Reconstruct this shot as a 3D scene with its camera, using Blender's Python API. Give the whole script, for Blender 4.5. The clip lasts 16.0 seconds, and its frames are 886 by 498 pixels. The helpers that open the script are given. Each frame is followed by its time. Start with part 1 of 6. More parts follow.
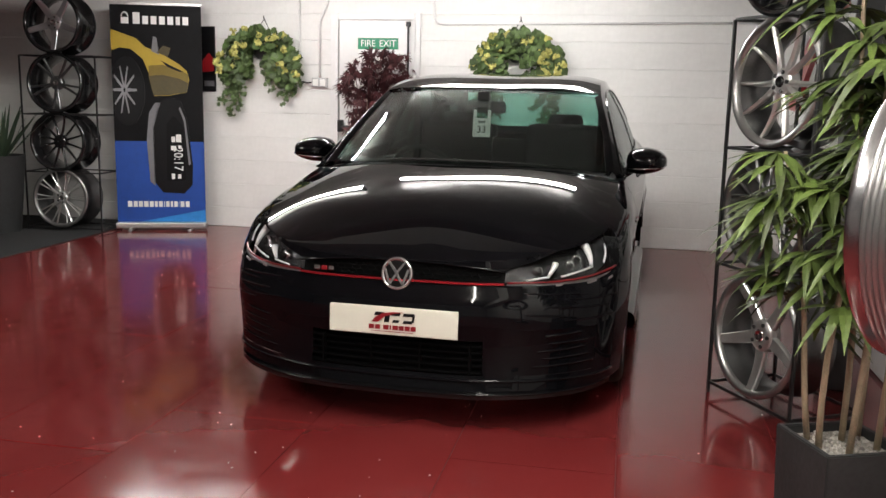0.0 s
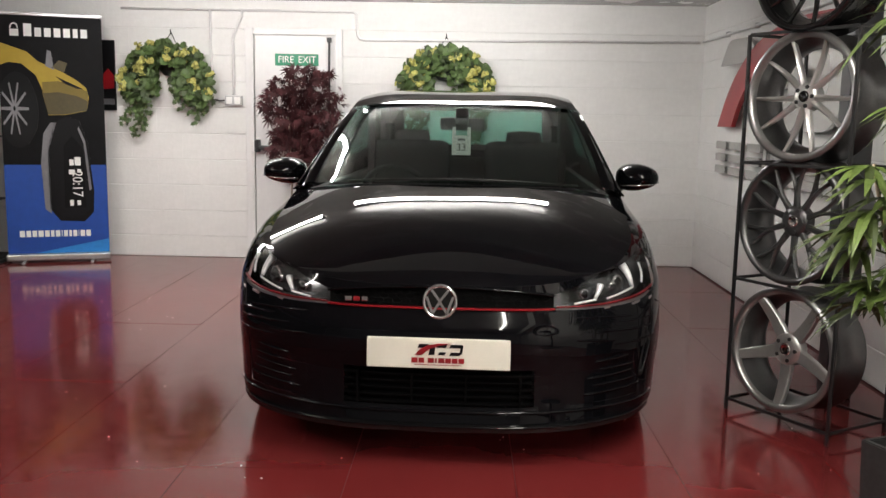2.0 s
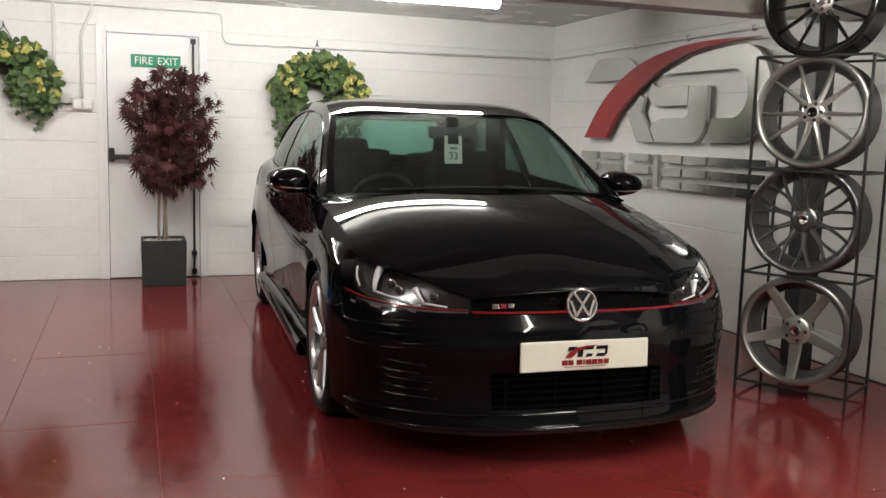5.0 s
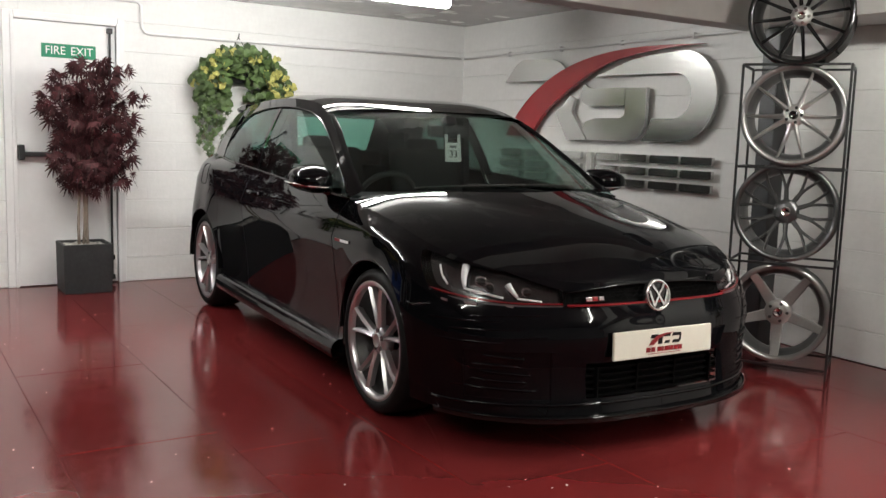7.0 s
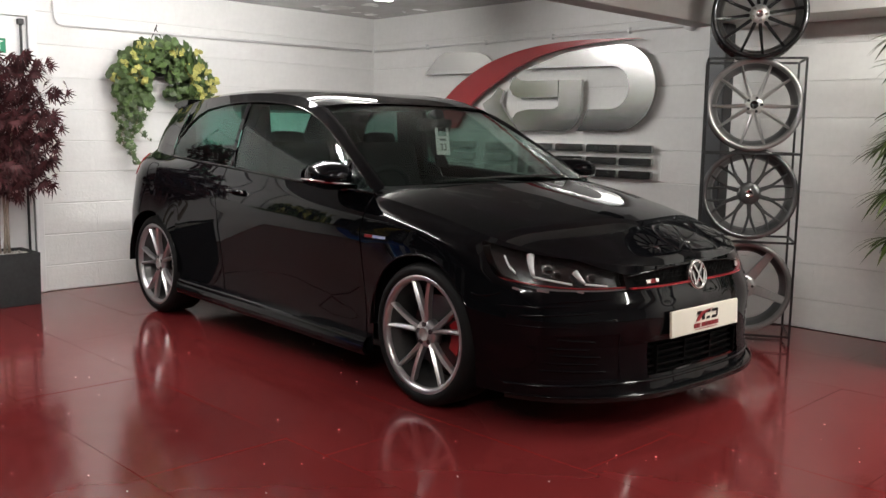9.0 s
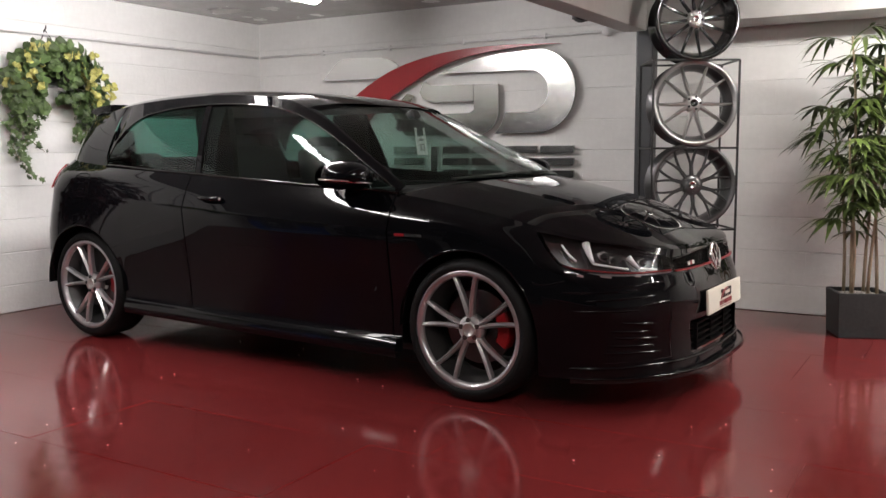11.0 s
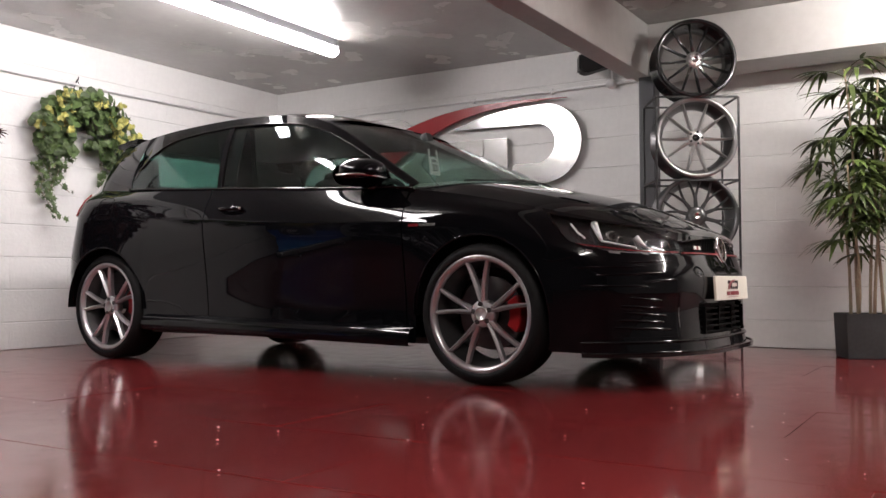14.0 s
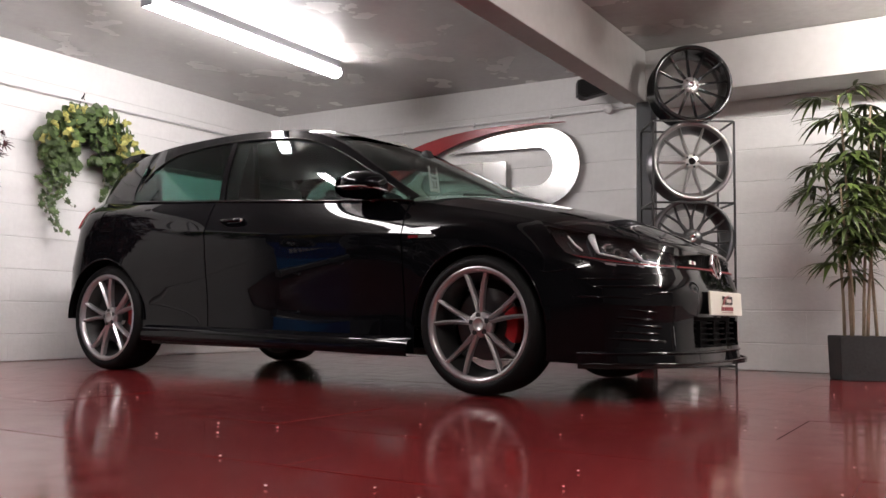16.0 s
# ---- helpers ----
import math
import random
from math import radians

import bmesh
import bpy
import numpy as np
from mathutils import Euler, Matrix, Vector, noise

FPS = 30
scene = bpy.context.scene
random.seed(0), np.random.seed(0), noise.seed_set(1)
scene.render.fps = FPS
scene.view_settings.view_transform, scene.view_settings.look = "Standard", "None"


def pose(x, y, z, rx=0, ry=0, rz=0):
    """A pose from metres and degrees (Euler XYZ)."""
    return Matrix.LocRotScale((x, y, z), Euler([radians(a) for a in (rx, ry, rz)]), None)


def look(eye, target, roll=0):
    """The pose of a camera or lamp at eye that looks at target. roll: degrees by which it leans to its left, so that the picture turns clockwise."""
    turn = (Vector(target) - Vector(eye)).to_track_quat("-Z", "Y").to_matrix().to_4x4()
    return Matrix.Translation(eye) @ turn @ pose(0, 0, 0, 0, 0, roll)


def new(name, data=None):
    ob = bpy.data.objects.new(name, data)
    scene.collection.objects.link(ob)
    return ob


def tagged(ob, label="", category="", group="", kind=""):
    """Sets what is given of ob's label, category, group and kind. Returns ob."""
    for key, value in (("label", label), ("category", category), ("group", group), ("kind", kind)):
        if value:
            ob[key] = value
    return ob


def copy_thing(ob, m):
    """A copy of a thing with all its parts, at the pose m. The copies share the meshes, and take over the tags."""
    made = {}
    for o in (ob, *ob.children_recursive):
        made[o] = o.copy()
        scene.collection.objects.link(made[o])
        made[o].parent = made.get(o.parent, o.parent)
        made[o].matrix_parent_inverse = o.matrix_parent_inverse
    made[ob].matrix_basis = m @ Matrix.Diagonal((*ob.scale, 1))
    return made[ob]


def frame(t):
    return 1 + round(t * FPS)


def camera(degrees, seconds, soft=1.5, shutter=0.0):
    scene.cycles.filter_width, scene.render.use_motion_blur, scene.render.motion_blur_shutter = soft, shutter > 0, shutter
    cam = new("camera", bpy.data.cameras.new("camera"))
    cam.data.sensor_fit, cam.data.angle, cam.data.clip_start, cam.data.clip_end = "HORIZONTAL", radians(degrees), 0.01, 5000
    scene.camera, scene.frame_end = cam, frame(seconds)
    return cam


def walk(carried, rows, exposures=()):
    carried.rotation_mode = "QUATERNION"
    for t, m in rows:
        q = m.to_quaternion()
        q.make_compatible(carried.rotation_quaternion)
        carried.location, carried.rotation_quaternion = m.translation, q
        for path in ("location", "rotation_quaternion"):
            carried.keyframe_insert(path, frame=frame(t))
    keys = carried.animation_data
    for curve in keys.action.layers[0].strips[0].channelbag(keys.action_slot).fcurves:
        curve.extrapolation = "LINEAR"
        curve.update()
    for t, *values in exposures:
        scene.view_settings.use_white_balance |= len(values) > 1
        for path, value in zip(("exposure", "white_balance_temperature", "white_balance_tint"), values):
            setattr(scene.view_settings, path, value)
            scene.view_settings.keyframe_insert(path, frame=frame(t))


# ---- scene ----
cam = camera(52.8, 16.0)
PATH = [
    (0, (-1.245, -7.971, 1.301), (-1.635, -6.039, 0.959), 1.2),
    (0.5, (-1.337, -7.913, 1.255), (-1.697, -5.972, 0.932), 1.5),
    (1, (-1.543, -7.821, 1.217), (-1.832, -5.865, 0.918), 1.3),
    (1.5, (-1.746, -7.817, 1.244), (-1.927, -5.847, 0.953), 1.1),
    (2, (-2.013, -7.828, 1.269), (-2.06, -5.849, 0.977), 1.0),
    (2.5, (-2.218, -7.796, 1.242), (-2.181, -5.817, 0.956), 1.3),
    (3, (-2.487, -7.758, 1.24), (-2.344, -5.784, 0.954), 1.3),
    (3.5, (-2.789, -7.784, 1.253), (-2.517, -5.823, 0.969), 1.1),
    (6, (-4.223, -7.369, 1.207), (-3.343, -5.589, 0.971), 1.9),
    (6.5, (-4.477, -7.274, 1.22), (-3.498, -5.546, 0.982), 1.8),
    (7, (-4.709, -7.158, 1.204), (-3.645, -5.483, 0.955), 1.9),
    (7.5, (-4.885, -7.025, 1.191), (-3.746, -5.403, 0.927), 2.1),
    (8, (-5.123, -6.89, 1.203), (-3.891, -5.338, 0.926), 1.7),
    (8.5, (-5.336, -6.765, 1.207), (-4.029, -5.276, 0.933), 1.1),
    (9, (-5.527, -6.582, 1.191), (-4.136, -5.169, 0.933), 0.9),
    (11.5, (-6.381, -5.61, 1.013), (-4.637, -4.649, 0.831), -0.2),
    (12, (-6.483, -5.609, 0.854), (-4.731, -4.65, 0.756), -0.4),
    (12.5, (-6.507, -5.689, 0.712), (-4.777, -4.685, 0.69), -0.5),
    (13, (-6.47, -5.747, 0.617), (-4.755, -4.717, 0.636), -0.7),
    (13.5, (-6.414, -5.747, 0.529), (-4.704, -4.711, 0.585), -0.7),
    (14, (-6.378, -5.733, 0.467), (-4.673, -4.691, 0.537), -0.2),
    (14.5, (-6.375, -5.73, 0.432), (-4.67, -4.688, 0.512), -0.2),
    (15, (-6.388, -5.732, 0.404), (-4.681, -4.697, 0.516), 0.0),
    (15.5, (-6.412, -5.743, 0.376), (-4.706, -4.709, 0.513), 0.5),
    (16, (-6.428, -5.752, 0.363), (-4.723, -4.718, 0.508), 0.7),
]
walk(cam, [(t, look(eye, target, roll)) for t, eye, target, roll in PATH],
     exposures=((0.0, 0.05, 6580, 9), (3.5, -0.07, 6620, 8), (7.0, -0.02, 6510, 6), (9.0, 0.06, 6490, 8), (12.0, 0.14, 6540, 14), (16.0, 0.11, 6540, 16)))

# ---------------------------------------------------------------- light
world = bpy.data.worlds.new("world")
scene.world = world
world.use_nodes = True
world.node_tree.nodes["Background"].inputs[0].default_value = (0.5, 0.55, 0.6, 1)
world.node_tree.nodes["Background"].inputs[1].default_value = 0.02

CEIL = 2.235
LAMPS = [pose(-4.22, -1.85, CEIL)]
# the last batten, unseen over the west floor, is added to brighten it
WARM_LAMPS = [pose(-1.42, -7.75, CEIL, 0, 0, 90), pose(-1.35, -5.85, CEIL, 0, 0, 90), pose(-5.3, -5.7, CEIL)]
LAMP_GLOW = 67.0


# ---------------------------------------------------------------- materials
def principled(name):
    m = bpy.data.materials.new(name)
    m.use_nodes = True
    nt = m.node_tree
    return m, nt, nt.nodes["Principled BSDF"]


def mat(name, color, rough=0.5, metal=0.0, vary=0.12, scale=8.0, bump=0.0, bump_scale=60.0, coat=0.0, rough_vary=0.0, spec=0.5, island=0.0, objrand=0.0):
    """A surface with colour variation at two scales, optional fine relief and gloss variation."""
    m, nt, p = principled(name)
    n, l = nt.nodes, nt.links
    tc = n.new("ShaderNodeTexCoord")
    n1 = n.new("ShaderNodeTexNoise")
    n1.inputs["Scale"].default_value = scale
    n1.inputs["Detail"].default_value = 6
    l.new(tc.outputs["Object"], n1.inputs["Vector"])
    n2 = n.new("ShaderNodeTexNoise")
    n2.inputs["Scale"].default_value = scale * 7.3
    n2.inputs["Detail"].default_value = 4
    l.new(tc.outputs["Object"], n2.inputs["Vector"])
    add = n.new("ShaderNodeMath")
    add.operation = "ADD"
    l.new(n1.outputs["Fac"], add.inputs[0])
    l.new(n2.outputs["Fac"], add.inputs[1])
    mr = n.new("ShaderNodeMapRange")
    mr.inputs["From Min"].default_value = 0.6
    mr.inputs["From Max"].default_value = 1.4
    mr.inputs["To Min"].default_value = 1 - vary
    mr.inputs["To Max"].default_value = 1 + vary
    l.new(add.outputs[0], mr.inputs["Value"])
    last = mr.outputs["Result"]
    for amount, node, socket in ((island, "ShaderNodeNewGeometry", "Random Per Island"), (objrand, "ShaderNodeObjectInfo", "Random")):
        if amount:
            g = n.new(node)
            mm = n.new("ShaderNodeMapRange")
            mm.inputs["To Min"].default_value = 1 - amount
            mm.inputs["To Max"].default_value = 1 + amount
            l.new(g.outputs[socket], mm.inputs["Value"])
            mu = n.new("ShaderNodeMath")
            mu.operation = "MULTIPLY"
            l.new(last, mu.inputs[0])
            l.new(mm.outputs["Result"], mu.inputs[1])
            last = mu.outputs[0]
    mix = n.new("ShaderNodeVectorMath")
    mix.operation = "SCALE"
    mix.inputs[0].default_value = color
    l.new(last, mix.inputs["Scale"])
    l.new(mix.outputs[0], p.inputs["Base Color"])
    p.inputs["Roughness"].default_value = rough
    p.inputs["Metallic"].default_value = metal
    p.inputs["Specular IOR Level"].default_value = spec
    p.inputs["Coat Weight"].default_value = coat
    p.inputs["Coat Roughness"].default_value = 0.02
    if rough_vary:
        rr = n.new("ShaderNodeMapRange")
        rr.inputs["From Min"].default_value = 0.35
        rr.inputs["From Max"].default_value = 0.65
        rr.inputs["To Min"].default_value = max(0.0, rough - rough_vary)
        rr.inputs["To Max"].default_value = rough + rough_vary
        l.new(n1.outputs["Fac"], rr.inputs["Value"])
        l.new(rr.outputs["Result"], p.inputs["Roughness"])
    if bump:
        n3 = n.new("ShaderNodeTexNoise")
        n3.inputs["Scale"].default_value = bump_scale
        n3.inputs["Detail"].default_value = 5
        l.new(tc.outputs["Object"], n3.inputs["Vector"])
        b = n.new("ShaderNodeBump")
        b.inputs["Strength"].default_value = bump
        b.inputs["Distance"].default_value = 0.004
        l.new(n3.outputs["Fac"], b.inputs["Height"])
        l.new(b.outputs["Normal"], p.inputs["Normal"])
    return m


def glass(name, tint, gloss=0.06, rough=0.0):
    """Clear or tinted sheet glass: light passes straight through, the face reflects by Fresnel."""
    m = bpy.data.materials.new(name)
    m.use_nodes = True
    n, l = m.node_tree.nodes, m.node_tree.links
    n.clear()
    out = n.new("ShaderNodeOutputMaterial")
    tr = n.new("ShaderNodeBsdfTransparent")
    tr.inputs[0].default_value = (*tint, 1)
    gl = n.new("ShaderNodeBsdfGlossy")
    gl.inputs["Roughness"].default_value = rough
    lw = n.new("ShaderNodeLayerWeight")
    lw.inputs["Blend"].default_value = 0.5
    pw = n.new("ShaderNodeMath")
    pw.operation = "POWER"
    pw.inputs[1].default_value = 4.0
    l.new(lw.outputs["Facing"], pw.inputs[0])
    fr = n.new("ShaderNodeMath")
    fr.operation = "MULTIPLY_ADD"
    fr.inputs[1].default_value = 0.6
    fr.inputs[2].default_value = 0.03
    l.new(pw.outputs[0], fr.inputs[0])
    mx = n.new("ShaderNodeMixShader")
    l.new(fr.outputs[0], mx.inputs[0])
    l.new(tr.outputs[0], mx.inputs[1])
    l.new(gl.outputs[0], mx.inputs[2])
    l.new(mx.outputs[0], out.inputs[0])
    return m


def glow(name, color, strength):
    m, nt, p = principled(name)
    p.inputs["Base Color"].default_value = (0.9, 0.9, 0.9, 1)
    p.inputs["Emission Color"].default_value = (*color, 1)
    p.inputs["Emission Strength"].default_value = strength
    return m


def floor_material():
    """Red sealed floor tile: glossy, with faint scuffs and scattered pale specks of grit."""
    m, nt, p = principled("red_floor_paint")
    n, l = nt.nodes, nt.links
    geo = n.new("ShaderNodeNewGeometry")
    big = n.new("ShaderNodeTexNoise")
    big.inputs["Scale"].default_value = 1.7
    big.inputs["Detail"].default_value = 8
    l.new(geo.outputs["Position"], big.inputs["Vector"])
    info = n.new("ShaderNodeObjectInfo")
    ramp = n.new("ShaderNodeMix")
    ramp.data_type = "RGBA"
    ramp.inputs[6].default_value = (0.122, 0.0135, 0.0145, 1)
    ramp.inputs[7].default_value = (0.152, 0.020, 0.0205, 1)
    l.new(big.outputs["Fac"], ramp.inputs[0])
    hs = n.new("ShaderNodeHueSaturation")
    mv = n.new("ShaderNodeMapRange")
    mv.inputs["To Min"].default_value = 0.92
    mv.inputs["To Max"].default_value = 1.08
    l.new(info.outputs["Random"], mv.inputs["Value"])
    l.new(mv.outputs["Result"], hs.inputs["Value"])
    l.new(ramp.outputs[2], hs.inputs["Color"])
    vor = n.new("ShaderNodeTexVoronoi")
    vor.inputs["Scale"].default_value = 5.5
    l.new(geo.outputs["Position"], vor.inputs["Vector"])
    less = n.new("ShaderNodeMath")
    less.operation = "LESS_THAN"
    less.inputs[1].default_value = 0.022
    l.new(vor.outputs["Distance"], less.inputs[0])
    spk = n.new("ShaderNodeMix")
    spk.data_type = "RGBA"
    l.new(less.outputs[0], spk.inputs[0])
    l.new(hs.outputs["Color"], spk.inputs[6])
    spk.inputs[7].default_value = (0.75, 0.68, 0.66, 1)
    l.new(spk.outputs[2], p.inputs["Base Color"])
    scuff = n.new("ShaderNodeTexNoise")
    scuff.inputs["Scale"].default_value = 9
    scuff.inputs["Detail"].default_value = 9
    scuff.inputs["Roughness"].default_value = 0.7
    l.new(geo.outputs["Position"], scuff.inputs["Vector"])
    rr = n.new("ShaderNodeMapRange")
    rr.inputs["From Min"].default_value = 0.35
    rr.inputs["From Max"].default_value = 0.7
    rr.inputs["To Min"].default_value = 0.075
    rr.inputs["To Max"].default_value = 0.19
    l.new(scuff.outputs["Fac"], rr.inputs["Value"])
    l.new(rr.outputs["Result"], p.inputs["Roughness"])
    b = n.new("ShaderNodeBump")
    b.inputs["Strength"].default_value = 0.05
    b.inputs["Distance"].default_value = 0.01
    l.new(big.outputs["Fac"], b.inputs["Height"])
    l.new(b.outputs["Normal"], p.inputs["Normal"])
    p.inputs["Specular IOR Level"].default_value = 0.46
    return m


def brushed_material():
    """Brushed stainless steel: long fine streaks along the wall."""
    m, nt, p = principled("brushed_steel")
    n, l = nt.nodes, nt.links
    tc = n.new("ShaderNodeTexCoord")
    mp = n.new("ShaderNodeMapping")
    mp.inputs["Scale"].default_value = (3, 3, 260)
    l.new(tc.outputs["Object"], mp.inputs["Vector"])
    no = n.new("ShaderNodeTexNoise")
    no.inputs["Scale"].default_value = 1
    no.inputs["Detail"].default_value = 4
    l.new(mp.outputs[0], no.inputs["Vector"])
    rr = n.new("ShaderNodeMapRange")
    rr.inputs["To Min"].default_value = 0.15
    rr.inputs["To Max"].default_value = 0.25
    l.new(no.outputs["Fac"], rr.inputs["Value"])
    l.new(rr.outputs["Result"], p.inputs["Roughness"])
    p.inputs["Base Color"].default_value = (0.5, 0.5, 0.49, 1)
    p.inputs["Metallic"].default_value = 1
    b = n.new("ShaderNodeBump")
    b.inputs["Strength"].default_value = 0.08
    b.inputs["Distance"].default_value = 0.002
    l.new(no.outputs["Fac"], b.inputs["Height"])
    l.new(b.outputs["Normal"], p.inputs["Normal"])
    return m


M_WALL = mat("white_block_paint", (0.79, 0.785, 0.77), 0.5, vary=0.05, scale=3, bump=0.35, bump_scale=45, objrand=0.01)
M_MORTAR = mat("painted_mortar", (0.76, 0.755, 0.74), 0.7, vary=0.08, scale=5, bump=0.3, bump_scale=70)
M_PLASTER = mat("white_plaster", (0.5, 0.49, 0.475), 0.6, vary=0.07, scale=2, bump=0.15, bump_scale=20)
# two unseen walls: grey tone adds fill light, dark tone keeps reflections black
M_GREYWALL = mat("grey_unseen_wall", (0.3, 0.3, 0.3), 0.7, vary=0.1, scale=2, bump=0.2, bump_scale=40)
M_DARKWALL = mat("dark_unseen_wall", (0.035, 0.036, 0.04), 0.6, vary=0.15, scale=2, bump=0.2, bump_scale=30)
M_CEIL = mat("ceiling_gloss_paint", (0.41, 0.40, 0.385), 0.24, vary=0.08, scale=2.5, bump=0.22, bump_scale=22, rough_vary=0.05)
M_FLOOR = floor_material()
M_GROUT = mat("red_joint", (0.075, 0.011, 0.011), 0.5)
M_MAT = mat("dark_entrance_matting", (0.02, 0.021, 0.022), 0.9, vary=0.3, scale=60, bump=0.8, bump_scale=300)
M_DOOR = mat("door_gloss_white", (0.79, 0.785, 0.78), 0.32, vary=0.03, scale=3, bump=0.05, bump_scale=15)
M_GREEN = mat("sign_green", (0.0, 0.22, 0.1), 0.35, vary=0.05)
M_WHITE = mat("white_plastic", (0.82, 0.82, 0.8), 0.35, vary=0.03)
M_PLATE = mat("plate_white", (0.72, 0.71, 0.62), 0.3, vary=0.03, scale=20)
M_BLACKMETAL = mat("black_powder_coat", (0.012, 0.012, 0.013), 0.42, vary=0.2, scale=30, bump=0.1, bump_scale=250)
M_POST = mat("dark_grey_post_paint", (0.05, 0.052, 0.056), 0.4, vary=0.1, scale=6)
M_STEEL = mat("galvanised_steel", (0.5, 0.5, 0.5), 0.4, 1.0, vary=0.1, scale=30)
M_BRUSH = brushed_material()
M_RED = mat("sign_red_gloss", (0.33, 0.012, 0.018), 0.3, vary=0.05, scale=3)
M_PAINT = mat("black_car_paint", (0.003, 0.0031, 0.004), 0.012, vary=0.1, scale=3, spec=0.22)
M_GLOSSBLACK = mat("gloss_black_plastic", (0.006, 0.006, 0.006), 0.12, vary=0.1, scale=20)
M_TRIM = mat("matt_black_plastic", (0.012, 0.012, 0.012), 0.55, vary=0.2, scale=60, bump=0.2, bump_scale=400)
M_RUBBER = mat("tyre_rubber", (0.006, 0.006, 0.0063), 0.6, spec=0.16, vary=0.2, scale=30, bump=0.15, bump_scale=200)
M_CHROME = mat("chrome", (0.82, 0.82, 0.82), 0.08, 1.0, vary=0.03, scale=10)
M_ALLOY = mat("silver_alloy", (0.53, 0.515, 0.53), 0.3, 0.85, vary=0.06, scale=12)
# silver barrel coloured dark so the gaps behind the spokes look shaded
M_RIMWELL = mat("shade_dark_barrel", (0.08, 0.078, 0.078), 0.35, 0.8, vary=0.1, scale=12)
M_EMBLEM = mat("satin_chrome", (0.66, 0.66, 0.66), 0.16, 0.95, vary=0.03, scale=10)
M_GRILLE = mat("grille_black", (0.002, 0.002, 0.0022), 0.6, spec=0.05, vary=0.2, scale=60)
M_GUNMETAL = mat("hyper_silver_alloy", (0.56, 0.555, 0.545), 0.3, 0.8, vary=0.08, scale=10)
M_RIBBED = mat("ribbed_grey_chrome", (0.4, 0.4, 0.41), 0.2, 1.0, vary=0.2, scale=30)
M_LIP = mat("grey_wheel_lip", (0.33, 0.328, 0.325), 0.28, 0.85, vary=0.08, scale=10)
M_ANTHRACITE = mat("anthracite_alloy", (0.13, 0.13, 0.132), 0.3, 0.9, vary=0.1, scale=12)
M_BLACKALLOY = mat("gloss_black_alloy", (0.012, 0.012, 0.013), 0.16, 0.3, vary=0.1, scale=12, coat=0.6)
M_BARREL = mat("dark_wheel_barrel", (0.13, 0.13, 0.132), 0.3, 0.9, vary=0.15, scale=14)
M_REDTRIM = mat("red_trim", (0.22, 0.008, 0.013), 0.3, vary=0.05)
M_CALIPER = mat("red_caliper_paint", (0.28, 0.008, 0.010), 0.35, vary=0.08, scale=20)
M_DISC = mat("brake_disc_iron", (0.13, 0.125, 0.125), 0.35, 1.0, vary=0.1, scale=40)
M_CABIN = mat("dark_cabin_trim", (0.012, 0.012, 0.013), 0.7, vary=0.2, scale=30, bump=0.2, bump_scale=200)
M_SEAT = mat("dark_seat_cloth", (0.016, 0.016, 0.017), 0.85, vary=0.3, scale=40, bump=0.4, bump_scale=300)
M_SCREEN = glass("windscreen_glass", (0.72, 0.81, 0.775))
M_REARGLASS = glass("rear_window_glass", (0.58, 0.82, 0.76))
M_SIDEGLASS = glass("door_glass", (0.68, 0.79, 0.755))
M_PRIVACY = glass("privacy_glass", (0.42, 0.55, 0.52))
M_REFLECTOR = mat("smoked_chrome_reflector", (0.11, 0.11, 0.115), 0.2, 0.9, vary=0.3, scale=40)
M_LENS = glass("headlamp_lens", (0.93, 0.94, 0.95), rough=0.03)
M_AMBER = mat("red_tail_lens", (0.26, 0.02, 0.02), 0.12, vary=0.05)
M_GUIDE = mat("frosted_light_guide", (0.74, 0.74, 0.75), 0.4, 0.2, vary=0.03)
M_LAMP = glow("lit_diffuser", (1.0, 0.97, 0.95), LAMP_GLOW)
M_LAMP_WARM = glow("lit_warm_diffuser", (1.0, 0.968, 0.905), LAMP_GLOW * 1.25)
M_POT = mat("slate_grey_planter", (0.022, 0.023, 0.024), 0.62, vary=0.35, scale=7, bump=0.3, bump_scale=60)
M_GRAVEL = mat("pale_gravel", (0.35, 0.33, 0.3), 0.8, vary=0.3, scale=40, island=0.4)
M_STEM = mat("brown_cane_stem", (0.27, 0.21, 0.14), 0.6, vary=0.3, scale=30, bump=0.3, bump_scale=120)
M_GREYSTEM = mat("grey_brown_stem", (0.26, 0.21, 0.17), 0.7, vary=0.3, scale=30, bump=0.3, bump_scale=120)
M_PALM = mat("palm_leaf", (0.052, 0.077, 0.016), 0.5, spec=0.35, vary=0.3, scale=9, island=0.5)
M_MAPLE = mat("dark_red_leaf", (0.046, 0.011, 0.013), 0.62, spec=0.25, vary=0.3, scale=12, island=0.5)
M_IVY = mat("green_ivy_leaf", (0.072, 0.115, 0.036), 0.5, vary=0.35, scale=12, island=0.55)
M_FLOWER = mat("yellow_green_flower", (0.48, 0.46, 0.14), 0.6, vary=0.2, scale=20, island=0.3)
M_SPIKE = mat("dark_spiky_leaf", (0.03, 0.055, 0.03), 0.5, vary=0.3, scale=9, island=0.4)
M_BANNER_BLACK = mat("banner_charcoal", (0.004, 0.004, 0.0048), 0.6, spec=0.15, vary=0.25, scale=2)
M_BANNER_BLUE = mat("banner_blue", (0.006, 0.055, 0.30), 0.5, vary=0.15, scale=2)
M_BANNER_CYAN = mat("banner_light_blue", (0.02, 0.2, 0.55), 0.45, vary=0.15, scale=4)
M_YELLOW = mat("print_yellow", (0.40, 0.28, 0.02), 0.5, vary=0.1, scale=3)
M_OLIVE = mat("print_olive", (0.17, 0.12, 0.012), 0.5, vary=0.1, scale=4)
